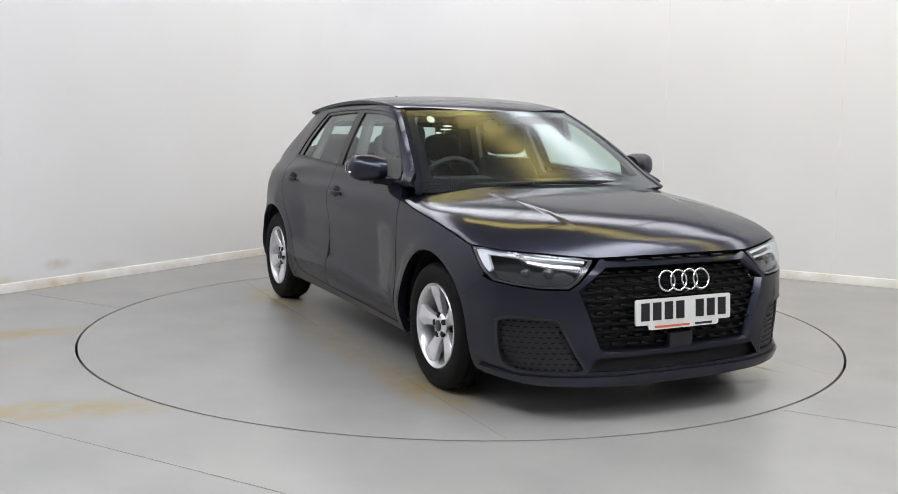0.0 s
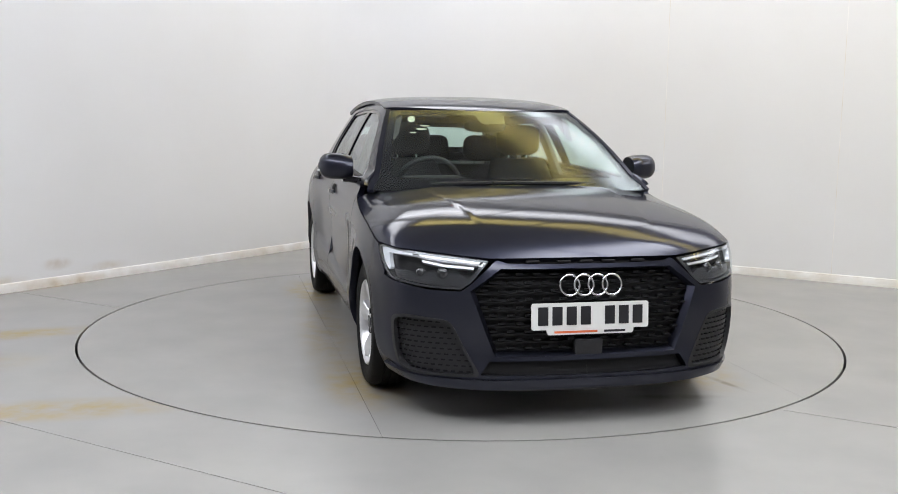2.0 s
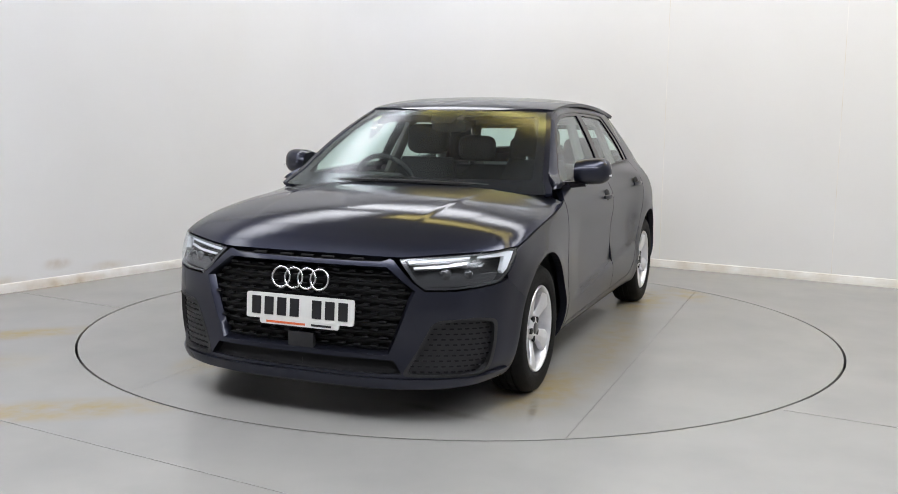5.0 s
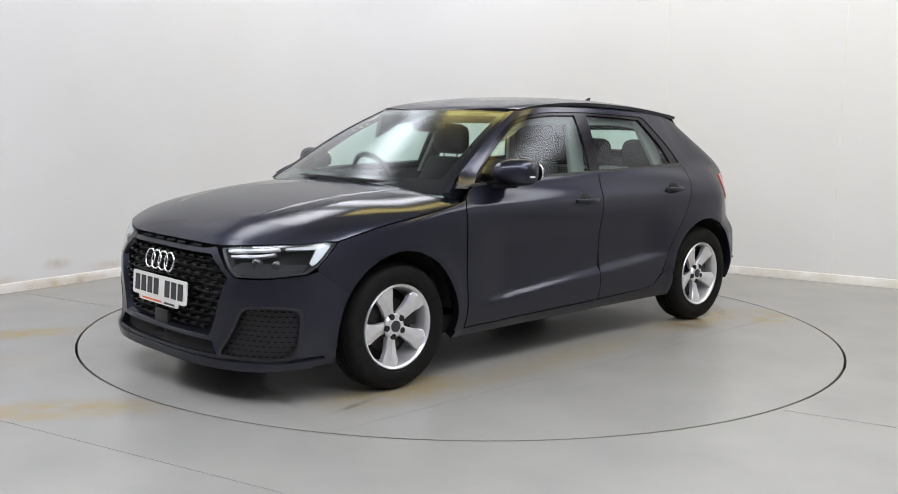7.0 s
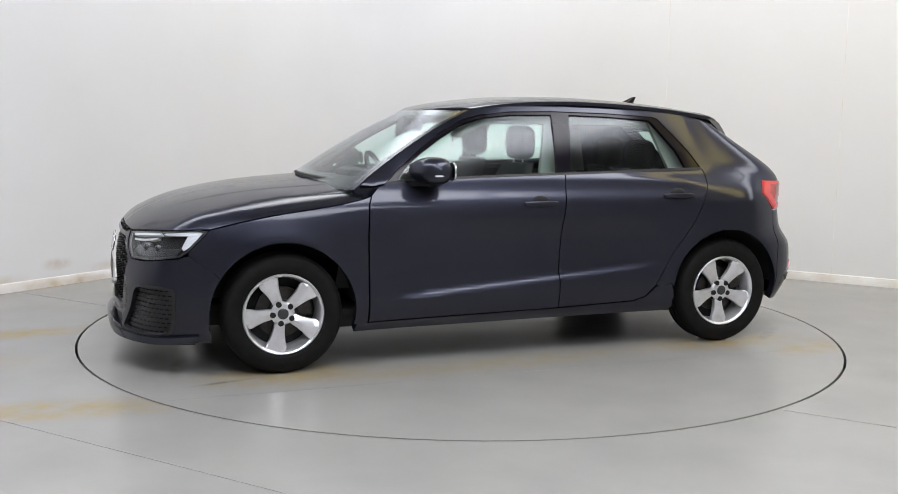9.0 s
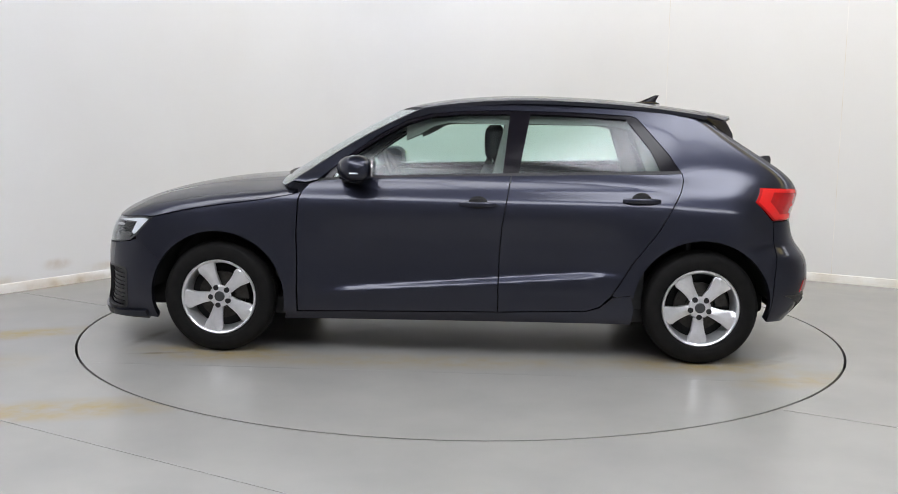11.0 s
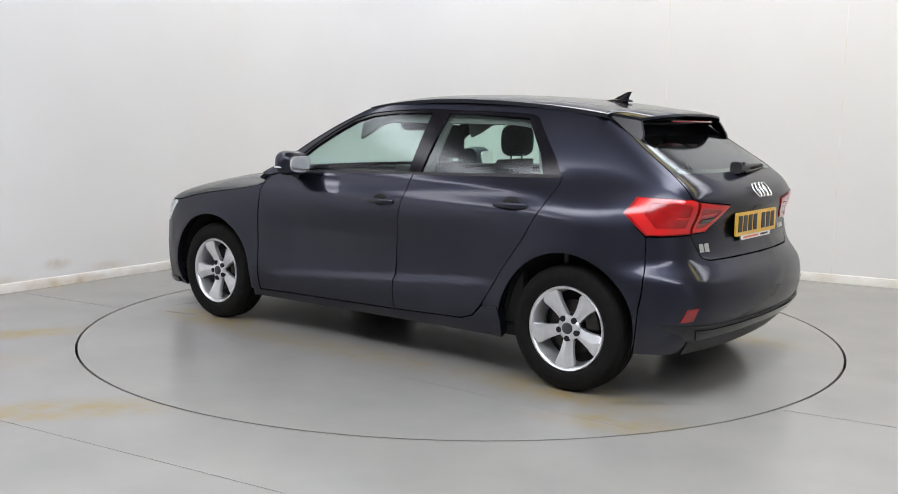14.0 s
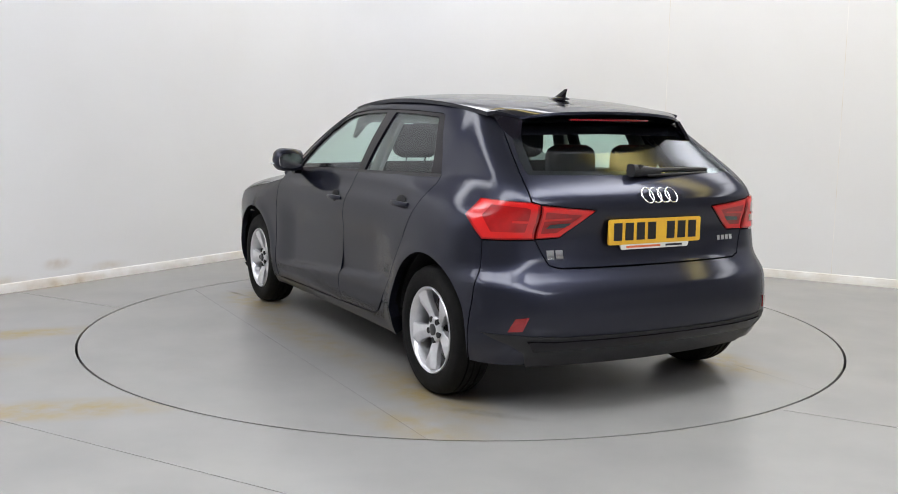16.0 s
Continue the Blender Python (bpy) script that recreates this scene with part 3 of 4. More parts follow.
def headlights():
    cs, cz = np.mean([p[0] for p in HL]), np.mean([p[1] for p in HL])
    for side in (1, -1):
        lamp = Skin().add(HL, lower, side=side, lift=-0.05, depth=0.0, step=0.02).link("headlight", DARK_RECESS, car, "clear-lensed headlight with white light guide", AT)
        rim = [(cs + 0.93 * (s - cs), cz + 0.90 * (z - cz)) for s, z in HL]
        Skin().add(HL, lower, side=side, holes=[rim], lift=-0.006, depth=0.045, step=0.02).link("bezel", LAMP_GREY, lamp)
        low = fp(("f", 0.50, 0.607), ("f", 0.55, 0.582), ("f", 0.665, 0.584), ("x", 0.52, 0.60), ("x", 0.50, 0.632), ("f", 0.66, 0.640), ("f", 0.55, 0.640))
        Skin().add(low, lower, side=side, lift=-0.022, depth=0.03, step=0.02).link("lower_bezel", LAMP_GREY, lamp)
        tick = fp(("x", 0.395, 0.715), ("x", 0.43, 0.720), ("f", 0.735, 0.712), ("f", 0.725, 0.702), ("x", 0.47, 0.700), ("x", 0.492, 0.640), ("x", 0.48, 0.627), ("x", 0.455, 0.645))
        Skin().add(tick, lower, side=side, lift=-0.010, depth=0.02, step=0.015).link("light_guide", DRL, lamp, "white tick-shaped running light")
        bar1 = fp(("f", 0.46, 0.686), ("f", 0.58, 0.697), ("f", 0.70, 0.708), ("f", 0.70, 0.700), ("f", 0.58, 0.688), ("f", 0.465, 0.676))
        Skin().add(bar1, lower, side=side, lift=-0.010, depth=0.02, step=0.015).link("light_guide", DRL, lamp)
        bar2 = fp(("f", 0.485, 0.664), ("f", 0.60, 0.672), ("f", 0.69, 0.686), ("f", 0.69, 0.677), ("f", 0.60, 0.661), ("f", 0.49, 0.655))
        Skin().add(bar2, lower, side=side, lift=-0.014, depth=0.02, step=0.015).link("light_guide", ALLOY, lamp)
        for y, r in ((0.60, 0.030), (0.685, 0.024)):
            bm = bmesh.new()
            p = lower(s_f(y), 0.625)
            bmesh.ops.create_uvsphere(bm, u_segments=16, v_segments=10, radius=r, matrix=Matrix.Translation((p[0] - 0.045, side * p[1], 0.627)))
            part("projector", bm, SMOKE, lamp)
        lens = Skin().add(HL, lower, side=side, lift=0.001, depth=0.0, step=0.02).link("lens", LENS, lamp, "clear polycarbonate lens")
        lens.visible_shadow = False


def hood():
    rim = []
    for x in np.linspace(-0.40, 0.36, 22):
        rim.append((s_x(x), float(SHUT(x))))
    rim += fp(("x", 0.42, 0.731), ("x", 0.50, 0.727), ("f", 0.68, 0.717), ("f", 0.55, 0.706), ("f", 0.42, 0.695), ("f", 0.2, 0.698), ("f", 0.0, 0.698))
    rim = [(a[0] + (b[0] - a[0]) * i / 4, a[1] + (b[1] - a[1]) * i / 4) for a, b in zip(rim, rim[1:]) for i in range(4)] + rim[-1:]
    pts3 = np.array([lower(s, z) for s, z in rim])
    miss = pts3[:, 2] - hood_base(pts3[:, 0], pts3[:, 1])

    def surf(x, y):
        x, y = np.asarray(x, float), np.asarray(y, float)
        d2 = (x[..., None] - pts3[:, 0]) ** 2 + (np.abs(y)[..., None] - pts3[:, 1]) ** 2
        w = 1 / (d2 + 2.5e-3) ** 2
        near = d2.min(-1)
        fix = (w * miss).sum(-1) / w.sum(-1) * np.exp(-near / 0.34 ** 2)
        return np.stack([x, y, hood_base(x, y) + fix], -1)
    left = [(p[0], p[1] - 0.002) for p in pts3 if p[1] > 0.004]
    back = [(-0.42, 0.735), (-0.40, 0.70), (-0.35, 0.62), (-0.30, 0.5), (-0.262, 0.3), (-0.25, 0.0)]
    loop = [back[-1]] + back[-2::-1] + left + [(pts3[-1][0], 0.0)]
    full = loop + [(x, -y) for x, y in loop[-2:0:-1]]
    Skin().add(full, surf, step=0.016, depth=0.03).link("hood", PAINT, car, "dark blue-grey clamshell bonnet", AT)
    bm = bmesh.new()
    rows = []
    for dx, z in ((0.0, 0.918), (-0.16, 0.900)):
        rows.append([Vector((-0.235 - 0.20 * (abs(y) / 0.72) ** 2.2 + dx, y, z - 0.03 * (y / 0.72) ** 2)) for y in np.linspace(-0.72, 0.72, 25)])
    loft(bm, rows, cap=False, closed=False)
    part("cowl", bm, BLACK_PLASTIC, car, "black plastic scuttle panel", AT)
    for y0, y1, x0 in ((0.46, -0.14, -0.24), (-0.15, -0.62, -0.235)):
        bm = bmesh.new()
        path = [(-0.255 - 0.22 * (abs(y) / 0.72) ** 2.2, y, 0.948 - 0.03 * (y / 0.72) ** 2) for y in np.linspace(y0, y1, 12)]
        tube(bm, path, 0.009, 6)
        part("wiper", bm, BLACK_PLASTIC, car, "black windscreen wiper arm", AT)


def fenders():
    top = line_x(SHUT, -0.40, 0.36, 14)
    for side in (1, -1):
        outline = fp(("x", -0.426, 0.235), ("x", -0.424, 0.67), ("x", -0.432, 0.837), ("x", -0.446, 0.872)) + fp(*[(k, a, z - 0.004) for k, a, z in top]) + \
            fp(("x", 0.455, 0.618), ("x", 0.4515, 0.6035)) + fp(*arc_x(0, 0.30, ARCH, 32.8, 191, 30))
        Skin().add(outline, lower, side=side, step=0.025, depth=0.035).link("front_fender", PAINT, car, "dark blue-grey front wing", AT)
        bm = bmesh.new()
        prism(bm, [(-0.36, 0.865), (-0.40, 0.930), (-0.64, 0.955), (-0.52, 0.915), (-0.445, 0.862)], 0.02, "xz", 0.728 * side)
        part("corner_panel", bm, PAINT, car, "", AT)


DLO = [(-0.53, 0.938), (-0.62, 1.015), (-0.72, 1.095), (-0.85, 1.187), (-0.99, 1.262), (-1.12, 1.297), (-1.30, 1.313), (-1.55, 1.319), (-1.90, 1.312), (-2.19, 1.298), (-2.225, 1.287), (-2.40, 1.085), (-2.462, 1.006)]


def handle(parent, side, x, z):
    y = float(wrap(s_x(x), z)[1])
    bm = bmesh.new()
    # black bulge that paints the shaded hollow behind the handle
    bmesh.ops.create_uvsphere(bm, u_segments=20, v_segments=10, radius=1, matrix=Matrix.Translation((x, side * (y - 0.008), z + 0.004)) @ Matrix.Diagonal((0.052, 0.017, 0.040, 1)))
    part("handle_cup_shade", bm, DARK_RECESS, parent)
    bm = bmesh.new()
    rings = []
    for i in range(13):
        u = -1 + i / 6
        rings.append(squircle(x + 0.098 * u, side * (y + 0.022 - 0.016 * u * u), z + 0.002, 0.009 * (1 - 0.4 * u ** 4), 0.0135 * (1 - 0.35 * u ** 4), 12, 2.6, "yz"))
    loft(bm, rings)
    part("handle", bm, PAINT, parent, "body-coloured pull handle")


def sides():
    belt = lambda a, b, n=12: line_x(BELT, a, b, n)
    for side in (1, -1):
        # front door
        o = fp(("x", -0.436, 0.240), ("x", -0.433, 0.45), ("x", -0.432, 0.67), ("x", -0.440, 0.837), ("x", -0.455, 0.878), ("x", -0.49, 0.915), *belt(-0.53, -1.553), ("x", -1.535, 0.86), ("x", -1.510, 0.715),
               ("x", -1.499, 0.55), ("x", -1.496, 0.41), ("x", -1.496, 0.259))
        door = Skin().add(o, wrap, side=side, step=0.014, depth=0.03).link("front_door", PAINT, car, "dark blue-grey front door", AT)
        handle(door, side, -1.385, 0.825)
        # rear door
        o = fp(("x", -1.502, 0.259), ("x", -1.502, 0.41), ("x", -1.505, 0.55), ("x", -1.516, 0.715), ("x", -1.541, 0.86), *belt(-1.559, -2.462), ("x", -2.462, 0.97), ("x", -2.43, 0.90), ("x", -2.32, 0.699), ("x", -2.196, 0.535),
               ("x", -2.14, 0.44), ("x", -2.085, 0.355), ("x", -2.03, 0.300), ("x", -1.96, 0.276))
        rear = Skin().add(o, wrap, side=side, step=0.014, depth=0.03).link("rear_door", PAINT, car, "dark blue-grey rear door", AT)
        handle(rear, side, -2.235, 0.858)
        # sill
        o = fp(("x", -0.36, 0.19), ("x", -0.372, 0.234), ("x", -0.43, 0.233), ("x", -1.5, 0.252), ("x", -1.96, 0.269), ("x", -2.035, 0.293), ("x", -2.10, 0.352), ("x", -2.19, 0.364), ("x", -2.21, 0.29), ("x", -2.20, 0.205))
        Skin().add(o, lower, side=side, step=0.025, depth=0.05).link("sill", PAINT, car, "body-coloured door sill", AT)
        # rear quarter with C pillar, roof rail and A pillar
        quarter = fp(("x", -2.20, 0.35)) + fp(*arc_x(-2.563, 0.30, ARCH, 8, 189, 34)) + fp(("x", -2.930, 0.30), ("x", -2.931, 0.45), ("x", -2.95, 0.60), ("x", -2.955, 0.755), ("x", -2.835, 0.862), ("x", -2.89, 0.934), ("r", 0.662, 0.926),
                  ("r", 0.672, 1.0)) + [(s_r(0.672), 1.0)] + [(s_r(0.672), z) for z in (1.08, 1.16, 1.24, 1.29)]
        rail = [(s_x(x), float(roof(x, 0.565)[2]) - 0.004) for x in (-2.56, -2.4, -2.2, -1.9, -1.6, -1.3, -1.2)]
        pillar = [(s_x(float(PILLAR_X(z))), z) for z in (1.325, 1.29, 1.2, 1.1, 1.0, 0.93)]
        o = quarter + [(s_x(-2.66), 1.315)] + rail + pillar + fp(("x", -0.47, 0.925)) + fp(*[("x", x, z) for x, z in DLO]) + fp(("x", -2.468, 1.0), ("x", -2.468, 0.97), ("x", -2.436, 0.90), ("x", -2.326, 0.699), ("x", -2.202, 0.535), ("x", -2.146, 0.44), ("x", -2.097, 0.362), ("x", -2.12, 0.356), ("x", -2.19, 0.368))
        Skin().add(o, wrap, side=side, step=0.025, depth=0.035).link("body_side", PAINT, car, "dark blue-grey body side with roof pillars", AT)
        # window surround and glass
        cx = fp(*[("x", x, z) for x, z in DLO]) + fp(*[("x", x, z) for k, x, z in belt(-2.462, -0.53, 10)])
        f_glass = fp(*[("x", x, z) for x, z in ((-0.60, 0.948), (-0.66, 1.025), (-0.755, 1.10), (-0.87, 1.175), (-1.0, 1.247), (-1.12, 1.280), (-1.30, 1.297), (-1.545, 1.301), (-1.512, 0.985), (-1.0, 0.966))])
        r_glass = fp(*[("x", x, z) for x, z in ((-1.595, 0.988), (-1.655, 1.302), (-1.90, 1.295), (-2.17, 1.280), (-2.30, 1.11), (-2.345, 1.012), (-2.0, 1.002))])
        surround = Skin().add(cx, upper, side=side, holes=[f_glass, r_glass], step=0.03, depth=0.02, lift=-0.005).link("window_surround", BLACK_GLOSS, car, "gloss black window surround and centre pillar", AT)
        strip = fp(*[("x", x, z - 0.003) for k, x, z in belt(-0.53, -2.462, 14)]) + fp(*[("x", x, z + 0.012) for k, x, z in belt(-2.462, -0.53, 14)])
        Skin().add(strip, upper, side=side, step=0.02, depth=0.02, lift=0.004).link("waist_seal", BLACK_PLASTIC, surround)
        for nm, g in (("front_door_window", f_glass), ("rear_door_window", r_glass)):
            pane = Skin().add(g, upper, side=side, step=0.05, depth=0.0, lift=-0.012).link(nm, WINDOW, car, "green-tinted side window", AT)
            pane.visible_shadow = False
        # mirror
        bm = bmesh.new()
        rings = []
        for i in range(15):
            u = i / 14
            yy = side * (0.805 + 0.176 * u)
            w = (1 - max(0, (u - 0.55) / 0.45) ** 2.6) ** 0.5 * (0.86 + 0.14 * min(1, u * 4)) if u < 0.999 else 0.12
            rings.append([Vector((-0.752 + (0.075 if q.x < 0 else 0.125 * (1 - 0.45 * u)) * q.x * w - 0.012 * u, yy, 0.999 + (0.074 if q.z > 0 else 0.066) * q.z * w + 0.006 * u)) for q in squircle(0, 0, 0, 1, 1, 18, 2.5, "xz")])
        loft(bm, rings)
        mir = part("door_mirror", bm, PAINT, car, "dark blue-grey door mirror with indicator strip", AT, sharp=50)
        bm = bmesh.new()
        loft(bm, [[Vector((-0.838 - 0.008 * i, side * (0.893 + q.y * 0.072), 1.003 + q.z * 0.046)) for q in squircle(0, 0, 0, 1, 1, 18, 3, "yz")] for i in (0, 1)])
        part("mirror_glass", bm, CHROME, mir, "silvered mirror glass")
        bm = bmesh.new()
        rows = [squircle(x, side * y, z, 0.030, 0.02, 10, 3, "xz") for x, y, z in ((-0.64, 0.735, 0.935), (-0.70, 0.79, 0.936), (-0.76, 0.85, 0.942))]
        loft(bm, rows)
        part("mirror_arm", bm, BLACK_GLOSS, mir)
        bm = bmesh.new()
        box(bm, (0.075, 0.012, 0.008), (-0.765, side * 0.972, 0.985), 0.002, Matrix.Rotation(side * radians(18), 3, "Z"))
        part("indicator", bm, DRL, mir, "clear indicator strip")


def top():
    xs = np.linspace(-1.10, -2.60, 20)
    fr = [(float(SCREEN_X(1.322) + (PILLAR_X(1.322) - SCREEN_X(1.322)) * (y / 0.57) ** 2.2) - 0.006, y) for y in (0.0, 0.15, 0.3, 0.42, 0.5, 0.56)]
    half = fr + [(x, 0.566) for x in xs] + [(-2.62, 0.5), (-2.62, 0.25), (-2.62, 0.0)]
    full = half + [(x, -y) for x, y in half[-2:0:-1]]
    Skin().add(full, roof, step=0.03, depth=0.02).link("roof", PAINT, car, "dark blue-grey roof panel", AT)
    inner = [(x * 0.97 - 0.04, y * 0.93) for x, y in full]
    Skin().add(inner, roof, step=0.06, depth=0.0, lift=-0.035).link("headlining", LINING, car, "light grey headlining", AT)
    # windscreen with black border
    zb, zt = 0.905, 1.318
    full = [(-0.7, zb), (0.7, zb), (0.7, zt), (-0.7, zt)]
    for side in (1, -1):
        o = [(0.676, zb), (0.703, zb), (0.703, zt - 0.004), (0.676, zt - 0.004)]
        Skin().add(o, screen, step=0.03, depth=0.02, lift=0.002, side=side).link("windscreen_pillar", PAINT, car, "dark blue-grey windscreen pillar", AT)
    pane = Skin().add(full, screen, step=0.04, depth=0.0, lift=-0.002).link("windscreen", SCREEN_GLASS, car, "tinted laminated windscreen", AT)
    pane.visible_shadow = False
    hole = rounded([(-0.632, 0.972), (0.632, 0.972), (0.632, 1.292), (0.10, 1.297), (0.085, 1.25), (-0.085, 1.25), (-0.10, 1.297), (-0.632, 1.292)], 0.02)
    Skin().add(full, screen, holes=[hole], step=0.03, depth=0.0, lift=-0.008).link("screen_border", BLACK_GLOSS, pane, "black ceramic border")
    for v, z, w, h, m in ((-0.535, 1.268, 0.024, 0.018, PAPER), (-0.45, 1.232, 0.030, 0.004, PAPER), (-0.47, 1.214, 0.034, 0.004, PAPER), (-0.52, 1.195, 0.02, 0.003, PAPER)):
        o = [(v + w * math.cos(a), z + h * math.sin(a)) for a in np.linspace(0, 2 * math.pi, 17)[:-1]]
        Skin().add(o, screen, step=0.01, depth=0.0, lift=-0.005).link("sticker", m, pane, "cream paper sticker")
    # aerial
    bm = bmesh.new()
    rings = []
    for i in range(8):
        u = i / 7
        rings.append([Vector((-2.34 - 0.075 * u ** 1.2 + q.x * (0.055 * (1 - u) + 0.012), q.y * (0.018 * (1 - u) + 0.003), 1.362 + 0.062 * u)) for q in squircle(0, 0, 0, 1, 1, 12, 2)])
    loft(bm, rings)
    loft(bm, [squircle(-2.35, 0, 1.370, 0.085, 0.036, 16, 2.2), squircle(-2.352, 0, 1.379, 0.078, 0.030, 16, 2.2), squircle(-2.36, 0, 1.386, 0.05, 0.014, 16, 2.2)])
    part("roof_aerial", bm, BLACK_GLOSS, car, "black shark-fin roof aerial", AT)



def rear_end():
    # tailgate
    o = [(S_END, 0.645)] + fp(("r", 0.50, 0.647), ("r", 0.545, 0.66), ("r", 0.60, 0.764), ("r", 0.487, 0.768), ("r", 0.328, 0.885), ("r", 0.33, 0.893), ("r", 0.60, 0.917), ("r", 0.652, 0.930), ("r", 0.662, 1.0)) + \
        [(s_r(0.662), z) for z in (1.08, 1.16, 1.24, 1.285)] + [(S_END, 1.285)]
    pane_o = fp(("r", 0.615, 1.035)) + [(s_r(0.63), 1.06), (s_r(0.625), 1.15), (s_r(0.60), 1.262), (S_END, 1.262), (S_END, 1.030)]
    gate = both(o, wrap, holes=[pane_o], step=0.025, depth=0.03).link("tailgate", PAINT, car, "dark blue-grey tailgate", AT)
    pane = both(pane_o, wrap, step=0.04, depth=0.0, lift=-0.002).link("rear_window", WINDOW, gate, "green-tinted heated rear window")
    pane.visible_shadow = False
    hole = [(s_r(0.565), 1.058), (s_r(0.555), 1.15), (s_r(0.535), 1.205), (S_END, 1.212), (S_END, 1.052)]
    both(pane_o, wrap, holes=[hole], step=0.03, depth=0.0, lift=-0.007).link("rear_window_border", BLACK_GLOSS, gate)
    # spoiler
    bm = bmesh.new()
    rows = []
    for y in np.linspace(-0.548, 0.548, 31):
        k = abs(y) / 0.548
        x0, x1 = -2.58, -2.79 + 0.075 * k ** 4
        z0 = float(roof(-2.58, y)[2]) + 0.002
        z1 = 1.312 - 0.022 * k ** 2 - 0.008 * k ** 8
        w = 1 - 0.16 * k ** 0.5
        rows.append([Vector((x0, y, z0)), Vector((0.5 * (x0 + x1), y * (1 + w) / 2, 0.5 * (z0 + z1) + 0.004)), Vector((x1, y * w, z1)), Vector((x1 - 0.002, y * w, z1 - 0.012)), Vector((x1 + 0.06, y * w, z1 - 0.030)), Vector((x0 - 0.02, y * 0.96, z0 - 0.06))])
    loft(bm, rows)
    sp = part("spoiler", bm, PAINT, gate, "body-coloured roof spoiler", sharp=30)
    bm = bmesh.new()
    box(bm, (0.012, 0.46, 0.009), (-2.772, 0, 1.272), 0.003)
    part("brake_light", bm, RED_DARK, sp, "dark red high-level brake light")
    for side in (1, -1):
        bm = bmesh.new()
        rows = []
        for dy in (0.0, 0.022):
            rows.append([Vector((x, side * (y + dy), z)) for x, y, z in ((-2.60, 0.515, 1.295), (-2.725, 0.452, 1.272), (-2.755, 0.478, 1.21), (-2.755, 0.50, 1.175), (-2.66, 0.515, 1.245))])
        loft(bm, rows)
        part("spoiler_fin", bm, BLACK_GLOSS, sp, "gloss black spoiler side fin")
    # wiper
    bm = bmesh.new()
    tube(bm, [(-3.055, 0.05, 1.042), (-3.04, -0.02, 1.052), (-3.01, -0.25, 1.052), (-2.985, -0.42, 1.048)], 0.010, 8)
    loft(bm, [squircle(-3.05 + 0.012 * t, 0.085 - 0.17 * t, 1.052 - 0.006 * t, 0.030 - 0.010 * t, 0.030 - 0.014 * t, 14, 3, "xz") for t in np.linspace(0, 1, 7)])
    tube(bm, [(-3.062, 0.0, 1.030), (-3.035, -0.2, 1.032), (-3.005, -0.40, 1.034)], 0.007, 8)
    loft(bm, [squircle(-3.05, 0.06, 1.037, 0.018, 0.016, 10, 2, "xy"), squircle(-3.075, 0.045, 1.080, 0.008, 0.012, 10, 2, "xy")])
    part("rear_wiper", bm, BLACK_PLASTIC, gate, "black rear wiper")
    # lamps
    lamp_out = fp(("x", -2.832, 0.862), ("x", -2.888, 0.932), ("r", 0.655, 0.924), ("r", 0.61, 0.914), ("r", 0.61, 0.768), ("x", -2.955, 0.764))
    lamp_in = fp(("r", 0.60, 0.912), ("r", 0.335, 0.888), ("r", 0.487, 0.773), ("r", 0.60, 0.769))
    for side in (1, -1):
        for o, nm in ((lamp_out, "tail_light"), (lamp_in, "tailgate_light")):
            lamp = Skin().add(o, wrap, side=side, step=0.02, depth=0.03, lift=0.003).link(nm, RED_LENS, car, "red tail light lens", AT)
            cs, cz = np.mean([p[0] for p in o]), np.mean([p[1] for p in o])
            shrink = lambda k, dx=0.0: [(cs + dx + k * (a - cs), cz + k * (b - cz)) for a, b in o]
            Skin().add(shrink(0.93), wrap, side=side, holes=[shrink(0.66, 0.012 if nm == "tail_light" else -0.01)], step=0.02, depth=0.0, lift=0.006).link("light_guide", RED_BRIGHT, lamp, "bright red arrow-shaped light guide")
            bar = fp(("r", 0.74, 0.838), ("r", 0.62, 0.838), ("r", 0.62, 0.848), ("r", 0.74, 0.848)) if nm == "tail_light" else fp(("r", 0.595, 0.845), ("r", 0.45, 0.852), ("r", 0.45, 0.860), ("r", 0.595, 0.855))
            Skin().add(bar, wrap, side=side, step=0.02, depth=0.0, lift=0.006).link("light_bar", RED_BRIGHT, lamp)
            if nm == "tailgate_light":
                c = fp(("r", 0.56, 0.815), ("r", 0.47, 0.818), ("r", 0.44, 0.838), ("r", 0.545, 0.832))
                Skin().add(c, wrap, side=side, step=0.02, depth=0.0, lift=0.006).link("reversing_lens", SMOKE, lamp, "smoked reversing lens")
    # bumper
    o = [(S_END, 0.21)] + fp(("r", 0.5, 0.215), ("r", 0.68, 0.225), ("x", -2.932, 0.235), ("x", -2.935, 0.30), ("x", -2.937, 0.45), ("x", -2.956, 0.60), ("x", -2.96, 0.757), ("r", 0.605, 0.761), ("r", 0.55, 0.655), ("r", 0.50, 0.640)) + [(S_END, 0.638)]
    bumper = both(o, lower, step=0.025, depth=0.03).link("rear_bumper", PAINT, car, "dark blue-grey rear bumper", AT)
    o = [(S_END, 0.205), (S_END, 0.355)] + fp(("r", 0.5, 0.357), ("r", 0.70, 0.372), ("x", -3.0, 0.375), ("r", 0.72, 0.33), ("r", 0.66, 0.29), ("r", 0.62, 0.215))
    both(o, lower, step=0.025, depth=0.03, lift=0.006).link("rear_valance", BLACK_PLASTIC, bumper, "black plastic lower valance")
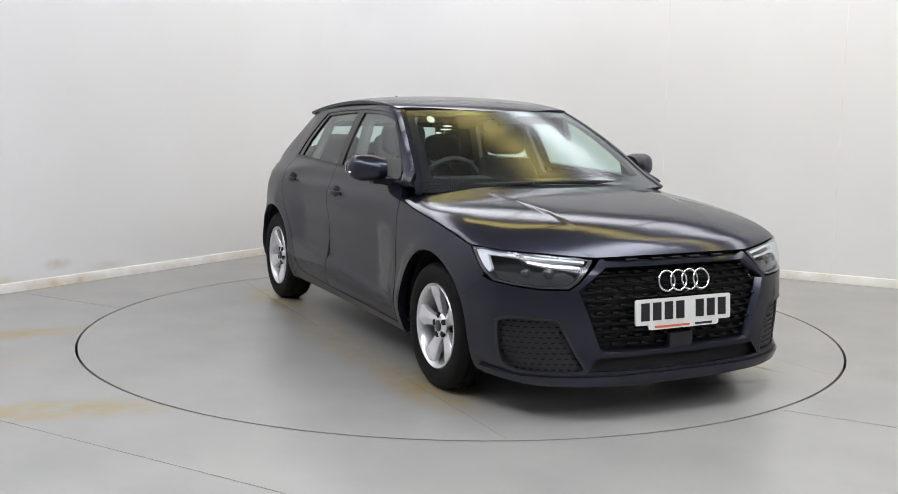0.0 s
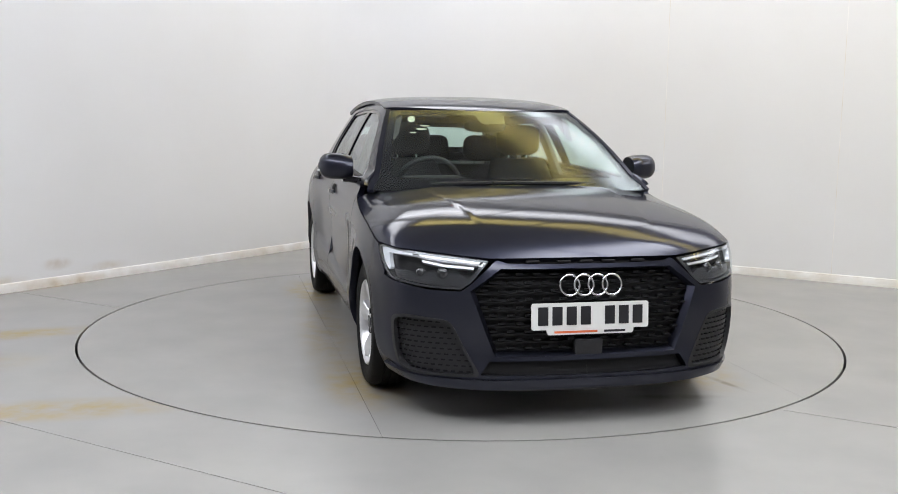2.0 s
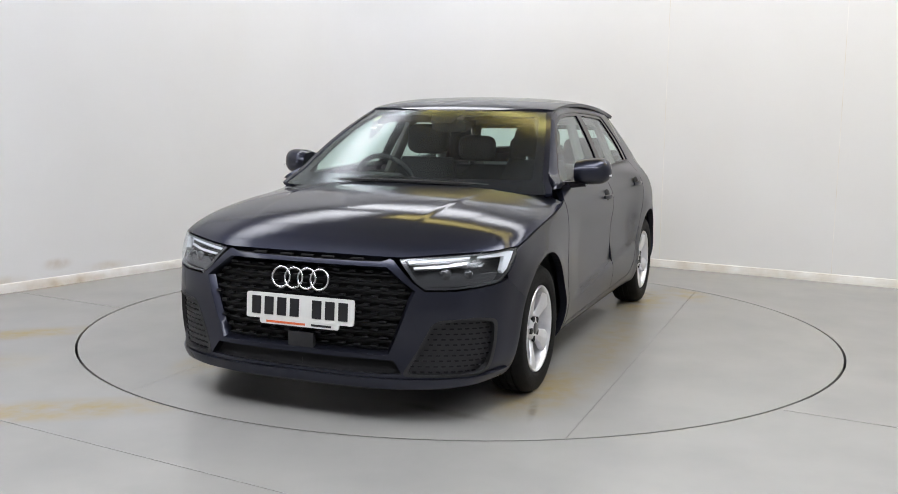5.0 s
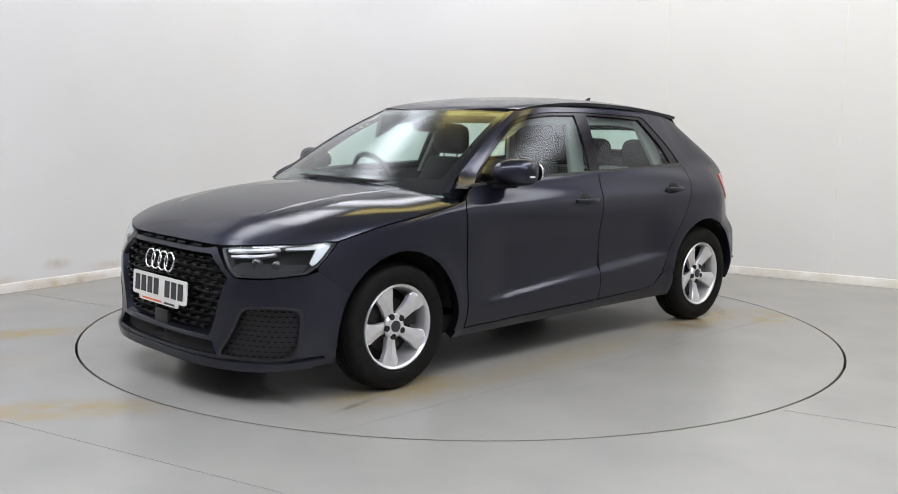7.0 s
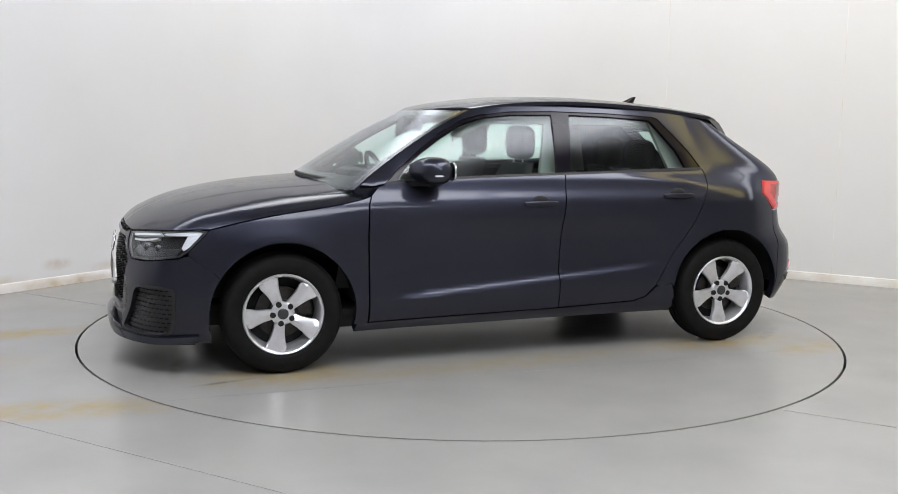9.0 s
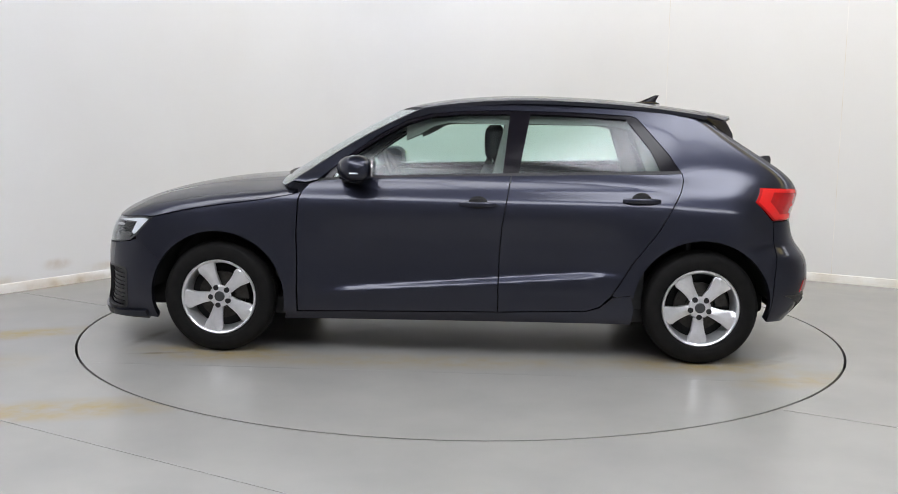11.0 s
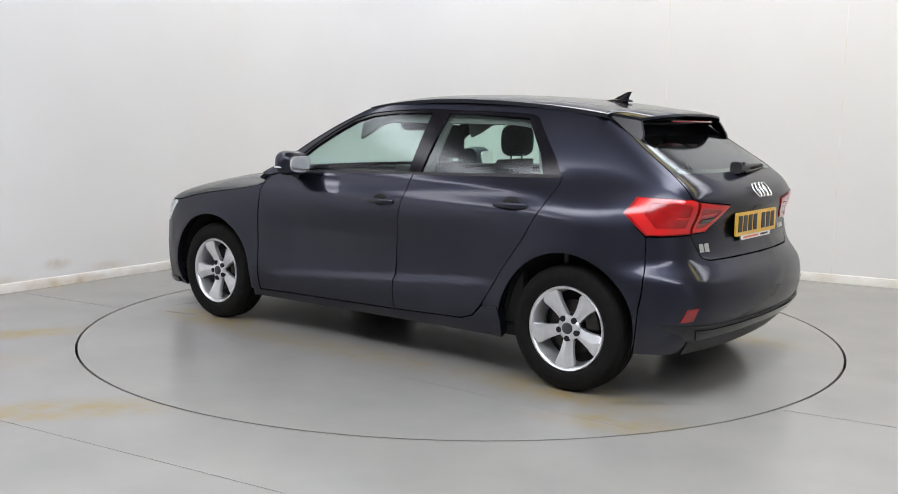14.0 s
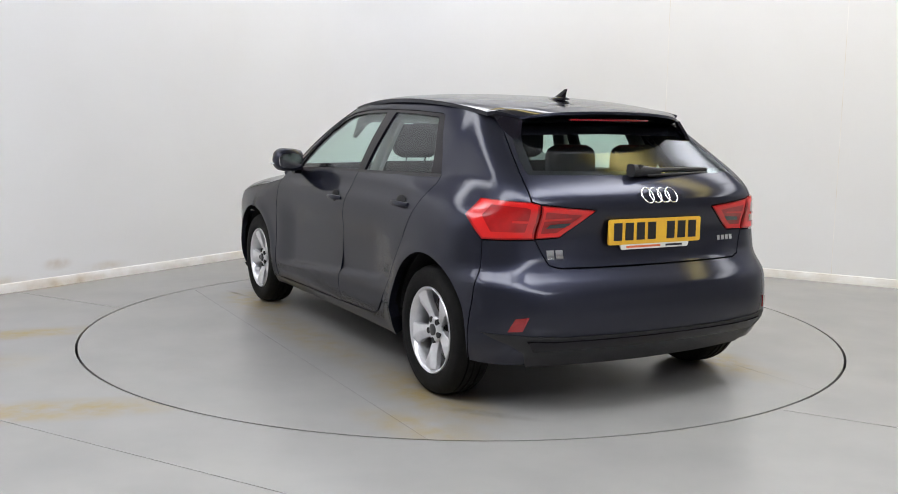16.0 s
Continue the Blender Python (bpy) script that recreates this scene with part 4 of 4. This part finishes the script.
    o = [(S_END, 0.30), (S_END, 0.34)] + fp(("r", 0.55, 0.342), ("r", 0.66, 0.35), ("r", 0.62, 0.30))
    both(o, lower, step=0.025, depth=0.02, lift=0.012).link("valance_rib", BLACK_GLOSS, bumper)
    for side in (1, -1):
        o = fp(("r", 0.735, 0.388), ("r", 0.715, 0.445), ("r", 0.665, 0.452), ("r", 0.685, 0.392))
        Skin().add(o, lower, side=side, step=0.02, depth=0.02, lift=0.005).link("reflector", RED_DARK, bumper, "dark red rear reflector")
    # bars of lettering
    for y0, n, w, h, z in ((0.535, 2, 0.034, 0.038, 0.70), (-0.42, 4, 0.022, 0.022, 0.735)):
        for i in range(n):
            yy = y0 - i * (w + 0.008)
            o = [(s_r(abs(yy)) + a * w / 2, z + b * h / 2) for a, b in ((-1, -1), (1, -1), (1, 1), (-1, 1))]
            Skin().add(o, wrap, side=1 if yy > 0 else -1, step=0.02, depth=0.004, lift=0.004).link("badge_letter", CHROME, gate, "chrome badge bar")


def emblem(parent, centre, tilt, radius, sign):
    """Four linked chrome rings."""
    for i in range(4):
        bm = bmesh.new()
        y = (i - 1.5) * radius * 1.46
        path = [(centre[0] + sign * 0.0015 * (i % 2) + tilt * radius * math.sin(a), centre[1] + y + radius * math.cos(a), centre[2] + radius * math.sin(a)) for a in np.linspace(0, 2 * math.pi, 33)[:-1]]
        tube(bm, path, radius * 0.115, 8, closed=True)
        part("emblem_ring", bm, CHROME, parent, "chrome ring", sharp=80)


def plate(x, z, sign, tilt, mat, nm):
    m = AT @ Matrix.Translation((x, 0, z)) @ Matrix.Rotation(radians(90 if sign > 0 else -90), 4, "Z") @ Matrix.Rotation(radians(tilt), 4, "X")
    bm = bmesh.new()
    prism(bm, rounded([(-0.26, -0.0555), (0.26, -0.0555), (0.26, 0.0555), (-0.26, 0.0555)], 0.012), 0.008, "xz", -0.004)
    pl = part(nm, bm, mat, car, ("white front" if sign > 0 else "yellow rear") + " number plate with dark bars", m)
    for i in range(7):
        bm = bmesh.new()
        u = -0.222 + i * 0.0625 + (0.045 if i > 3 else 0) + 0.012
        prism(bm, [(u - 0.022, -0.037), (u + 0.022, -0.037), (u + 0.022, 0.040), (u - 0.022, 0.040)], 0.0025, "xz", -0.0065)
        part("bar", bm, INK, pl)
    bm = bmesh.new()
    prism(bm, rounded([(-0.19, -0.078), (0.19, -0.078), (0.195, -0.05), (-0.195, -0.05)], 0.01), 0.006, "xz", -0.003)
    part("dealer_strip", bm, PLATE_WHITE, pl, "white dealer strip")
    for u0, u1, mm in ((-0.16, 0.03, INK_RED), (0.06, 0.155, INK)):
        bm = bmesh.new()
        prism(bm, [(u0, -0.071), (u1, -0.071), (u1, -0.062), (u0, -0.062)], 0.002, "xz", -0.0045)
        part("bar", bm, mm, pl)


def wheels():
    wheel = tagged(new("wheel"), "silver five-spoke alloy wheel with black tyre")
    R = 0.302
    bm = bmesh.new()
    prof = [(0.196, -0.070), (0.205, -0.080), (0.235, -0.090), (0.27, -0.092), (0.287, -0.082), (0.298, -0.062), (R, -0.04), (R, -0.036), (0.294, -0.034), (0.294, -0.028), (R, -0.026), (R, -0.004), (0.294, -0.002), (0.294, 0.006), (R, 0.008), (R, 0.030), (0.294, 0.032), (0.294, 0.038),
            (R, 0.04), (0.298, 0.062), (0.287, 0.082), (0.278, 0.0885), (0.272, 0.0905), (0.255, 0.0935), (0.235, 0.0935), (0.222, 0.0895), (0.218, 0.0895), (0.207, 0.081), (0.197, 0.074)]
    lathe(bm, prof, 64)
    tyre = part("tyre", bm, RUBBER, wheel, "black rubber tyre", sharp=40)
    bm = bmesh.new()
    lathe(bm, [(0.203, 0.074), (0.203, 0.082), (0.199, 0.086), (0.193, 0.084), (0.187, 0.074), (0.183, 0.055), (0.176, 0.02), (0.172, -0.06), (0.20, -0.072), (0.20, -0.05)], 64)
    rim = part("rim", bm, ALLOY, wheel, "silver alloy rim", sharp=45)
    for k in range(5):
        bm = bmesh.new()
        a = 2 * math.pi * k / 5 + math.pi / 2
        rows = []
        # broad facet on one flank, a fold, and a steep chamfer that runs out into the rim
        for r, wl, wr, h, fold_at in ((0.030, 0.024, 0.024, 0.050, 0.2), (0.060, 0.026, 0.026, 0.056, 0.2), (0.095, 0.030, 0.030, 0.064, 0.15), (0.130, 0.039, 0.036, 0.072, 0.05), (0.158, 0.050, 0.046, 0.077, -0.1), (0.176, 0.048, 0.050, 0.079, -0.45), (0.192, 0.036, 0.052, 0.0785, -0.65)):
            t = fold_at * (wr if fold_at > 0 else wl)
            prof = [(-wl, h - 0.034), (-wl, h - 0.014), (-wl * 0.93, h - 0.011), (t - 0.001, h), (t + 0.001, h), (wr * 0.93, h - 0.006), (wr, h - 0.010), (wr, h - 0.034)]
            rows.append([Vector((math.cos(a) * r - math.sin(a) * u, y, math.sin(a) * r + math.cos(a) * u)) for u, y in prof])
        loft(bm, rows)
        part("spoke", bm, ALLOY, rim, sharp=18)
    bm = bmesh.new()
    lathe(bm, [(0.0, 0.040), (0.058, 0.040), (0.060, 0.050), (0.052, 0.060), (0.034, 0.063), (0.0, 0.063)], 40, closed=False)
    part("hub", bm, ALLOY, rim)
    bm = bmesh.new()
    lathe(bm, [(0.0, 0.071), (0.022, 0.071), (0.027, 0.068), (0.028, 0.055), (0.0, 0.055)], 28, closed=False)
    cap = part("hub_cap", bm, LAMP_GREY, rim, "grey centre cap")
    for k in range(5):
        a = 2 * math.pi * k / 5 + math.pi / 2
        bm = bmesh.new()
        bmesh.ops.create_cone(bm, cap_ends=True, segments=10, radius1=0.0155, radius2=0.0145, depth=0.026, matrix=Matrix.Translation((0.050 * math.cos(a), 0.051, 0.050 * math.sin(a))) @ Matrix.Rotation(radians(-90), 4, "X"))
        part("wheel_bolt", bm, DARK_RECESS, rim, "black wheel bolt")
    bm = bmesh.new()
    lathe(bm, [(0.0, -0.01), (0.128, -0.01), (0.128, 0.006), (0.07, 0.008), (0.066, 0.03), (0.0, 0.03)], 48, closed=False)
    part("brake_disc", bm, STEEL, wheel, "grey steel brake disc")
    bm = bmesh.new()
    loft(bm, [[Vector((r * math.cos(a), y, r * math.sin(a))) for r, y in ((0.085, -0.02), (0.15, -0.02), (0.15, 0.03), (0.085, 0.03))] for a in np.linspace(radians(150), radians(210), 7)])
    part("brake_caliper", bm, STEEL, wheel, "grey brake caliper")
    bm = bmesh.new()
    lathe(bm, [(0.0, -0.03), (0.18, -0.03), (0.18, -0.04), (0.0, -0.04)], 32, closed=False)
    part("back_plate", bm, DARK_RECESS, wheel)
    wheel.parent = car
    # (x, side, turn of the spokes)
    y = 0.748
    spots = [(0.0, 1, 24), (-2.563, 1, 33), (0.0, -1, 10), (-2.563, -1, 40)]
    first = True
    for x, side, turn in spots:
        m = AT @ Matrix.Translation((x, side * y, R - 0.002)) @ Matrix.Rotation(0 if side > 0 else math.pi, 4, "Z") @ Matrix.Rotation(radians(turn), 4, "Y")
        if first:
            wheel.matrix_basis, first = m, False
        else:
            copy_thing(wheel, m)
    for x in (0.0, -2.563):
        for side in (1, -1):
            bm = bmesh.new()
            rows = []
            for yy in (0.80, 0.50):
                rows.append([Vector((x + 0.372 * math.cos(radians(a)), side * yy, 0.30 + 0.372 * math.sin(radians(a)))) for a in np.linspace(6, 174, 30)])
            loft(bm, rows, cap=False, closed=False)
            bm.faces.new([bm.verts.new(v) for v in rows[1]])
            part("wheel_arch_liner", bm, DARK_RECESS, car, "black wheel arch liner", AT)


def cabin():
    bm = bmesh.new()
    box(bm, (2.05, 1.5, 0.10), (-1.30, 0, 0.25), 0.02)
    box(bm, (0.9, 0.98, 0.12), (0.12, 0, 0.25), 0.02)
    box(bm, (0.75, 0.95, 0.12), (-2.6, 0, 0.28), 0.02)
    part("underbody", bm, DARK_RECESS, car, "black underbody", AT)
    for side in (1, -1):
        bm = bmesh.new()
        box(bm, (1.75, 0.05, 0.66), (-1.40, side * 0.735, 0.60), 0.02)
        part("door_lining", bm, DASH, car, "black door lining", AT)
    for side in (1, -1):
        bm = bmesh.new()
        rows = []
        for x in np.linspace(-0.98, -2.42, 20):
            z1 = float(roof(x, 0.54)[2]) - 0.03
            z0 = min(z1 - 0.02, 1.245 - 0.05 * float(ease(-2.0, -2.42, x)) - 0.10 * float(ease(-1.2, -0.95, x)))
            rows.append([Vector((x, side * y, z)) for y, z in ((0.48, z1), (0.515, z1 - 0.02), (0.548, z0), (0.525, z0 - 0.004), (0.50, z0 + 0.03))])
        loft(bm, rows)
        part("roof_rail_lining", bm, LINING, car, "grey cloth roof rail lining", AT)
        for x0, x1, w in ((-1.50, -1.585, 0.062), (-2.36, -2.24, 0.055)):
            bm = bmesh.new()
            loft(bm, [squircle(x0 + (x1 - x0) * t, side * (0.655 - 0.125 * t), 0.92 + 0.34 * t, w, 0.020, 14, 4, "xy") for t in np.linspace(0, 1, 5)])
            part("pillar_lining", bm, LINING, car, "grey plastic pillar trim", AT)
    bm = bmesh.new()
    rings = []
    for y in np.linspace(-0.72, 0.72, 21):
        d = 0.11 * (abs(y) / 0.72) ** 2.2
        rings.append([Vector((-0.26 - d, y, 0.86)), Vector((-0.36 - d, y, 0.915 - 0.02 * abs(y))), Vector((-0.55, y, 0.925 - 0.02 * abs(y))), Vector((-0.68, y, 0.905)), Vector((-0.72, y, 0.86)), Vector((-0.68, y, 0.66)), Vector((-0.60, y, 0.40)), Vector((-0.28, y, 0.40))])
    loft(bm, rings)
    part("dashboard", bm, DASH, car, "soft black dashboard", AT)
    bm = bmesh.new()
    box(bm, (0.16, 0.34, 0.07), (-0.66, -0.36, 0.925), 0.03)
    part("instrument_cowl", bm, DASH, car, "", AT)
    c, tilt = Vector((-0.83, -0.36, 0.885)), radians(66)
    ax = Vector((0, 1, 0))
    up = Vector((math.cos(tilt), 0, math.sin(tilt)))
    bm = bmesh.new()
    tube(bm, [c + ax * 0.182 * math.cos(a) + up * 0.182 * math.sin(a) for a in np.linspace(0, 2 * math.pi, 41)[:-1]], 0.015, 8, closed=True)
    sw = part("steering_wheel", bm, DASH, car, "black steering wheel", AT, sharp=80)
    bm = bmesh.new()
    box(bm, (0.04, 0.16, 0.13), c + Vector((0.02, 0, 0)), 0.02, Matrix.Rotation(-radians(24), 3, "Y"))
    for d in (ax * 0.13, -ax * 0.13, -up * 0.13):
        box(bm, (0.02, 0.05 + abs(d.y) * 0.6, 0.035 + abs(d.z) * 0.8), c + d + Vector((0.01, 0, 0)), 0.006, Matrix.Rotation(-radians(24), 3, "Y"))
    part("steering_hub", bm, DASH, sw)

    def seat(x, y, w, rest, nm, high):
        bm = bmesh.new()
        loft(bm, [squircle(x + 0.0 + t * 0.5, y, 0.48 - 0.03 * (1 - t), w * 0.5 * (0.94 + 0.06 * math.sin(t * 3)), 0.085, 20, 3.2, "yz") for t in np.linspace(0, 1, 8)])
        cushion = part(nm, bm, FABRIC, car, "charcoal cloth seat", AT, sharp=60)
        bm = bmesh.new()
        loft(bm, [squircle(x - 0.04 - 0.20 * t, y, 0.50 + (high - 0.50) * t, 0.065 * (1 - 0.35 * t), w * 0.5 * (1 - 0.30 * t ** 3), 20, 3.2, "xy") for t in np.linspace(0, 1, 10)])
        part("backrest", bm, FABRIC, cushion, sharp=60)
        for yy in rest:
            bm = bmesh.new()
            zc = high + 0.115
            rows = []
            for t in np.linspace(-1, 1, 11):
                k = (1 - abs(t) ** 3.5) ** 0.5 if abs(t) < 0.999 else 0.15
                rows.append(squircle(x - 0.25, yy, zc + 0.094 * t, 0.055 * (0.45 + 0.55 * k), 0.142 * (0.55 + 0.45 * k), 18, 3, "xy"))
            loft(bm, rows)
            part("headrest", bm, FABRIC, cushion, "charcoal headrest", sharp=60)
            bm = bmesh.new()
            for o in (-0.06, 0.06):
                tube(bm, [(x - 0.24, yy + o, high - 0.05), (x - 0.25, yy + o, zc)], 0.006, 8)
            part("headrest_post", bm, CHROME, cushion, "chrome headrest posts")
    for y in (0.36, -0.36):
        seat(-1.21, y, 0.50, (y,), "front_seat", 1.025)
    seat(-2.22, 0, 1.22, (0.40, 0.0, -0.40), "rear_bench", 0.94)
    for side in (1, -1):
        bm = bmesh.new()
        box(bm, (0.03, 0.31, 0.41), (-2.50, side * 0.583, 0.755), 0.01)
        part("boot_lining", bm, DASH, car, "black boot lining", AT)
    bm = bmesh.new()
    box(bm, (0.55, 1.1, 0.02), (-2.72, 0, 0.93), 0.006)
    part("parcel_shelf", bm, DASH, car, "black parcel shelf", AT)
    bm = bmesh.new()
    loft(bm, [squircle(-0.945 + 0.02 * i, 0, 1.228, 0.125 - 0.01 * i, 0.036, 20, 3, "yz") for i in (0, 1, 2)])
    tube(bm, [(-0.90, 0, 1.235), (-0.87, 0, 1.29)], 0.012, 8)
    part("interior_mirror", bm, BLACK_PLASTIC, car, "black interior mirror", AT)
    for y in (-0.36, 0.36):
        bm = bmesh.new()
        box(bm, (0.02, 0.30, 0.10), (-1.08, y * 0.95, 1.296), 0.006, Matrix.Rotation(radians(76), 3, "Y"))
        part("sun_visor", bm, LINING, car, "grey sun visor", AT)


front_end()
headlights()
hood()
fenders()
sides()
top()
rear_end()
emblem(bpy.data.objects["grille"], (0.767, 0, 0.590), -0.2, 0.0425, 1)
emblem(bpy.data.objects["tailgate"], (-3.15, 0, 0.948), 0.75, 0.0305, -1)
plate(0.774, 0.461, 1, -4, PLATE_WHITE, "front_number_plate")
plate(-3.132, 0.790, -1, 0, PLATE_YELLOW, "rear_number_plate")
wheels()
cabin()


# ---------------------------------------------------------------- the studio
CORNER = Vector((-1.044, 4.114, 0))
DL, DR = Vector((-0.543, -0.840, 0)), Vector((0.874, -0.485, 0))   # along the left wall and the back wall, from their corner
LONG = 11.5


def wall(name, a, b, thick=0.15, mat=WALL, trim=True):
    a, b = Vector(a), Vector(b)
    d = (b - a).normalized()
    n = Vector((-d.y, d.x, 0))
    if n.dot((a + b) / 2 - Vector((1.0, -3.0, 0))) < 0:
        n = -n
    bm = bmesh.new()
    rows = [[Vector((*(p + n * o).xy, z)) for p, o in ((a, 0), (b, 0), (b, thick), (a, thick))] for z in (0.0, CEILING)]
    loft(bm, rows)
    ob = tagged(part(name, bm, mat, None), "plain white painted studio wall" if mat is WALL else "plain grey unseen wall, toned to set the bounced light", "wall", kind="structure")
    if trim:
        bm = bmesh.new()
        prof = ((0.003, 0.0), (-0.014, 0.0), (-0.014, 0.058), (-0.010, 0.066), (0.003, 0.068))
        loft(bm, [[Vector((*(p + n * o).xy, z)) for o, z in prof] for p in (a, b)])
        tagged(part("baseboard", bm, SKIRT, None), "low white skirting board, scuffed brown in places", "skirting", kind="structure")
    return ob


COVE = 0.55
def studio():
    a, b = CORNER + DL * LONG, CORNER + DR * LONG
    d = a + DR * LONG
    la, lb = CORNER + DL * COVE, CORNER + DR * COVE
    wall("wall_west", la, a)
    wall("wall_north", lb, b)
    wall("wall_south", a, d, mat=BACK, trim=False)
    wall("wall_east", b, d, mat=BACK, trim=False)
    # rounded corner between the two visible walls
    bm = bmesh.new()
    rows = []
    for i in range(17):
        t = i / 16
        p = la * (1 - t) ** 2 + CORNER * 2 * t * (1 - t) + lb * t * t
        rows.append(p)
    loft(bm, [[Vector((p.x, p.y, 0)) for p in rows], [Vector((p.x, p.y, CEILING)) for p in rows]], cap=False, closed=False)
    tagged(part("wall_corner", bm, WALL, None, sharp=80), "rounded white wall corner", "wall", kind="structure")
    # floor with a round well for the turntable
    bm = bmesh.new()
    seg = 160
    r0 = TABLE_R + 0.014
    inner = [bm.verts.new((r0 * math.cos(2 * math.pi * i / seg), r0 * math.sin(2 * math.pi * i / seg), 0)) for i in range(seg)]
    deep = [bm.verts.new((v.co.x, v.co.y, -0.25)) for v in inner]
    outer = [bm.verts.new((16 * math.cos(2 * math.pi * i / seg), 16 * math.sin(2 * math.pi * i / seg), 0)) for i in range(seg)]
    for i in range(seg):
        j = (i + 1) % seg
        bm.faces.new((inner[i], outer[i], outer[j], inner[j]))
        bm.faces.new((inner[i], inner[j], deep[j], deep[i]))
    tagged(part("floor", bm, FLOOR, None), "smooth grey painted floor with rusty stains", "floor", kind="structure")
    bm = bmesh.new()
    bmesh.ops.create_circle(bm, cap_ends=True, segments=64, radius=TABLE_R + 0.1, matrix=Matrix.Translation((0, 0, -0.24)))
    tagged(part("turntable_pit", bm, PIT, None), "dark pit under the turntable", "pit", kind="structure")
    bm = bmesh.new()
    a, b, c, e = CORNER, CORNER + DL * LONG, CORNER + DL * LONG + DR * LONG, CORNER + DR * LONG
    loft(bm, [[Vector((p.x, p.y, z)) for p in (a, b, c, e)] for z in (CEILING, CEILING + 0.12)])
    tagged(part("ceiling", bm, CEIL, None), "plain grey studio ceiling", "ceiling", kind="structure")
    # thin joints in the floor outside the turntable, and between the wall boards
    n = Vector((0.485, 0.874, 0))
    turn = Matrix.Rotation(math.atan2(DR.y, DR.x), 3, "Z")
    for c, a0, a1 in ((-2.75, -7.0, 7.0), (-0.815, 2.11, 8.0), (-0.815, -8.0, -2.11)):
        bm = bmesh.new()
        box(bm, (a1 - a0, 0.003, 0.002), n * c + DR * ((a0 + a1) / 2) + Vector((0, 0, 0.0008)), 0, turn)
        tagged(part("floor_joint", bm, JOINT, None), "thin dark joint in the grey floor", "floor joint", kind="structure")
    for d in (3.20, 4.63):
        bm = bmesh.new()
        box(bm, (0.005, 0.003, CEILING - 0.07), CORNER + DR * d + Vector((0, 0, CEILING / 2 + 0.035)), 0, turn)
        tagged(part("wall_joint", bm, SKIRT, None), "faint vertical joint between wall boards", "wall joint", kind="structure")


def ceiling_light(p, length, width, turn, mat, label):
    ob = tagged(new("ceiling_light"), label, "ceiling light", "ceiling light panels")
    bm = bmesh.new()
    box(bm, (length + 0.08, width + 0.06, 0.05), (0, 0, 0.02), 0.01)
    part("housing", bm, HOUSING, ob)
    bm = bmesh.new()
    box(bm, (length, width, 0.03), (0, 0, -0.020), 0.01)
    part("diffuser", bm, mat, ob)
    ob.matrix_basis = pose(p.x, p.y, CEILING - 0.046, 0, 0, turn)


def lights():
    """Light strips round the studio above the turntable: distance from the back wall or the left wall, from, to, width, tube."""
    turn = math.degrees(math.atan2(DR.y, DR.x))
    for along, off, a, b, width, mat in LIGHT_ROWS:
        n = round((b - a) / 1.8)
        for k in range(n):
            u = a + (b - a) * (k + 0.5) / n
            p = CORNER + (DL * off + DR * u if along == "back" else DR * off + DL * u)
            ceiling_light(p, (b - a) / n - 0.081, width, turn + (0 if along == "back" else 90), mat, "warm yellow diffused ceiling light" if mat is WARM else "cool white diffused ceiling light")


LIGHT_ROWS = (("back", 1.88, 1.45, 9.0, 0.80, WARM), ("back", 0.80, 0.2, 9.9, 1.25, COOL), ("left", 0.8, 1.5, 8.5, 1.2, COOL), ("left", 5.6, 2.4, 5.6, 2.0, FAR), ("back", 6.7, 1.5, 9.9, 2.0, FAR))


def turntable():
    """Three plates with thin joints between them, turning together."""
    table = tagged(new("turntable"), "grey painted round vehicle turntable flush with the floor", "turntable")
    cuts = [-TABLE_R, -0.83, 1.19, TABLE_R]
    for y0, y1 in zip(cuts, cuts[1:]):
        a, b = y0 + (0.0008 if y0 > -TABLE_R else 0), y1 - (0.0008 if y1 < TABLE_R else 0)
        n = 60
        pts = []
        a0, a1 = math.asin(max(-1, a / TABLE_R)), math.asin(min(1, b / TABLE_R))
        for i in range(n + 1):
            t = a0 + (a1 - a0) * i / n
            pts.append((TABLE_R * math.cos(t), TABLE_R * math.sin(t)))
        for i in range(n + 1):
            t = a1 + (a0 - a1) * i / n
            pts.append((-TABLE_R * math.cos(t), TABLE_R * math.sin(t)))
        clean = [p for i, p in enumerate(pts) if math.hypot(p[0] - pts[i - 1][0], p[1] - pts[i - 1][1]) > 1e-5]
        bm = bmesh.new()
        prism(bm, clean, 0.03, "xy", -0.03)
        part("plate", bm, TABLE, table)
    return table


studio()
lights()
table = turntable()


def motions():
    rows = [(t, pose(0, 0, 0, 0, 0, a)) for t, a in TURNS]
    walk(car, rows)
    walk(table, rows)


motions()
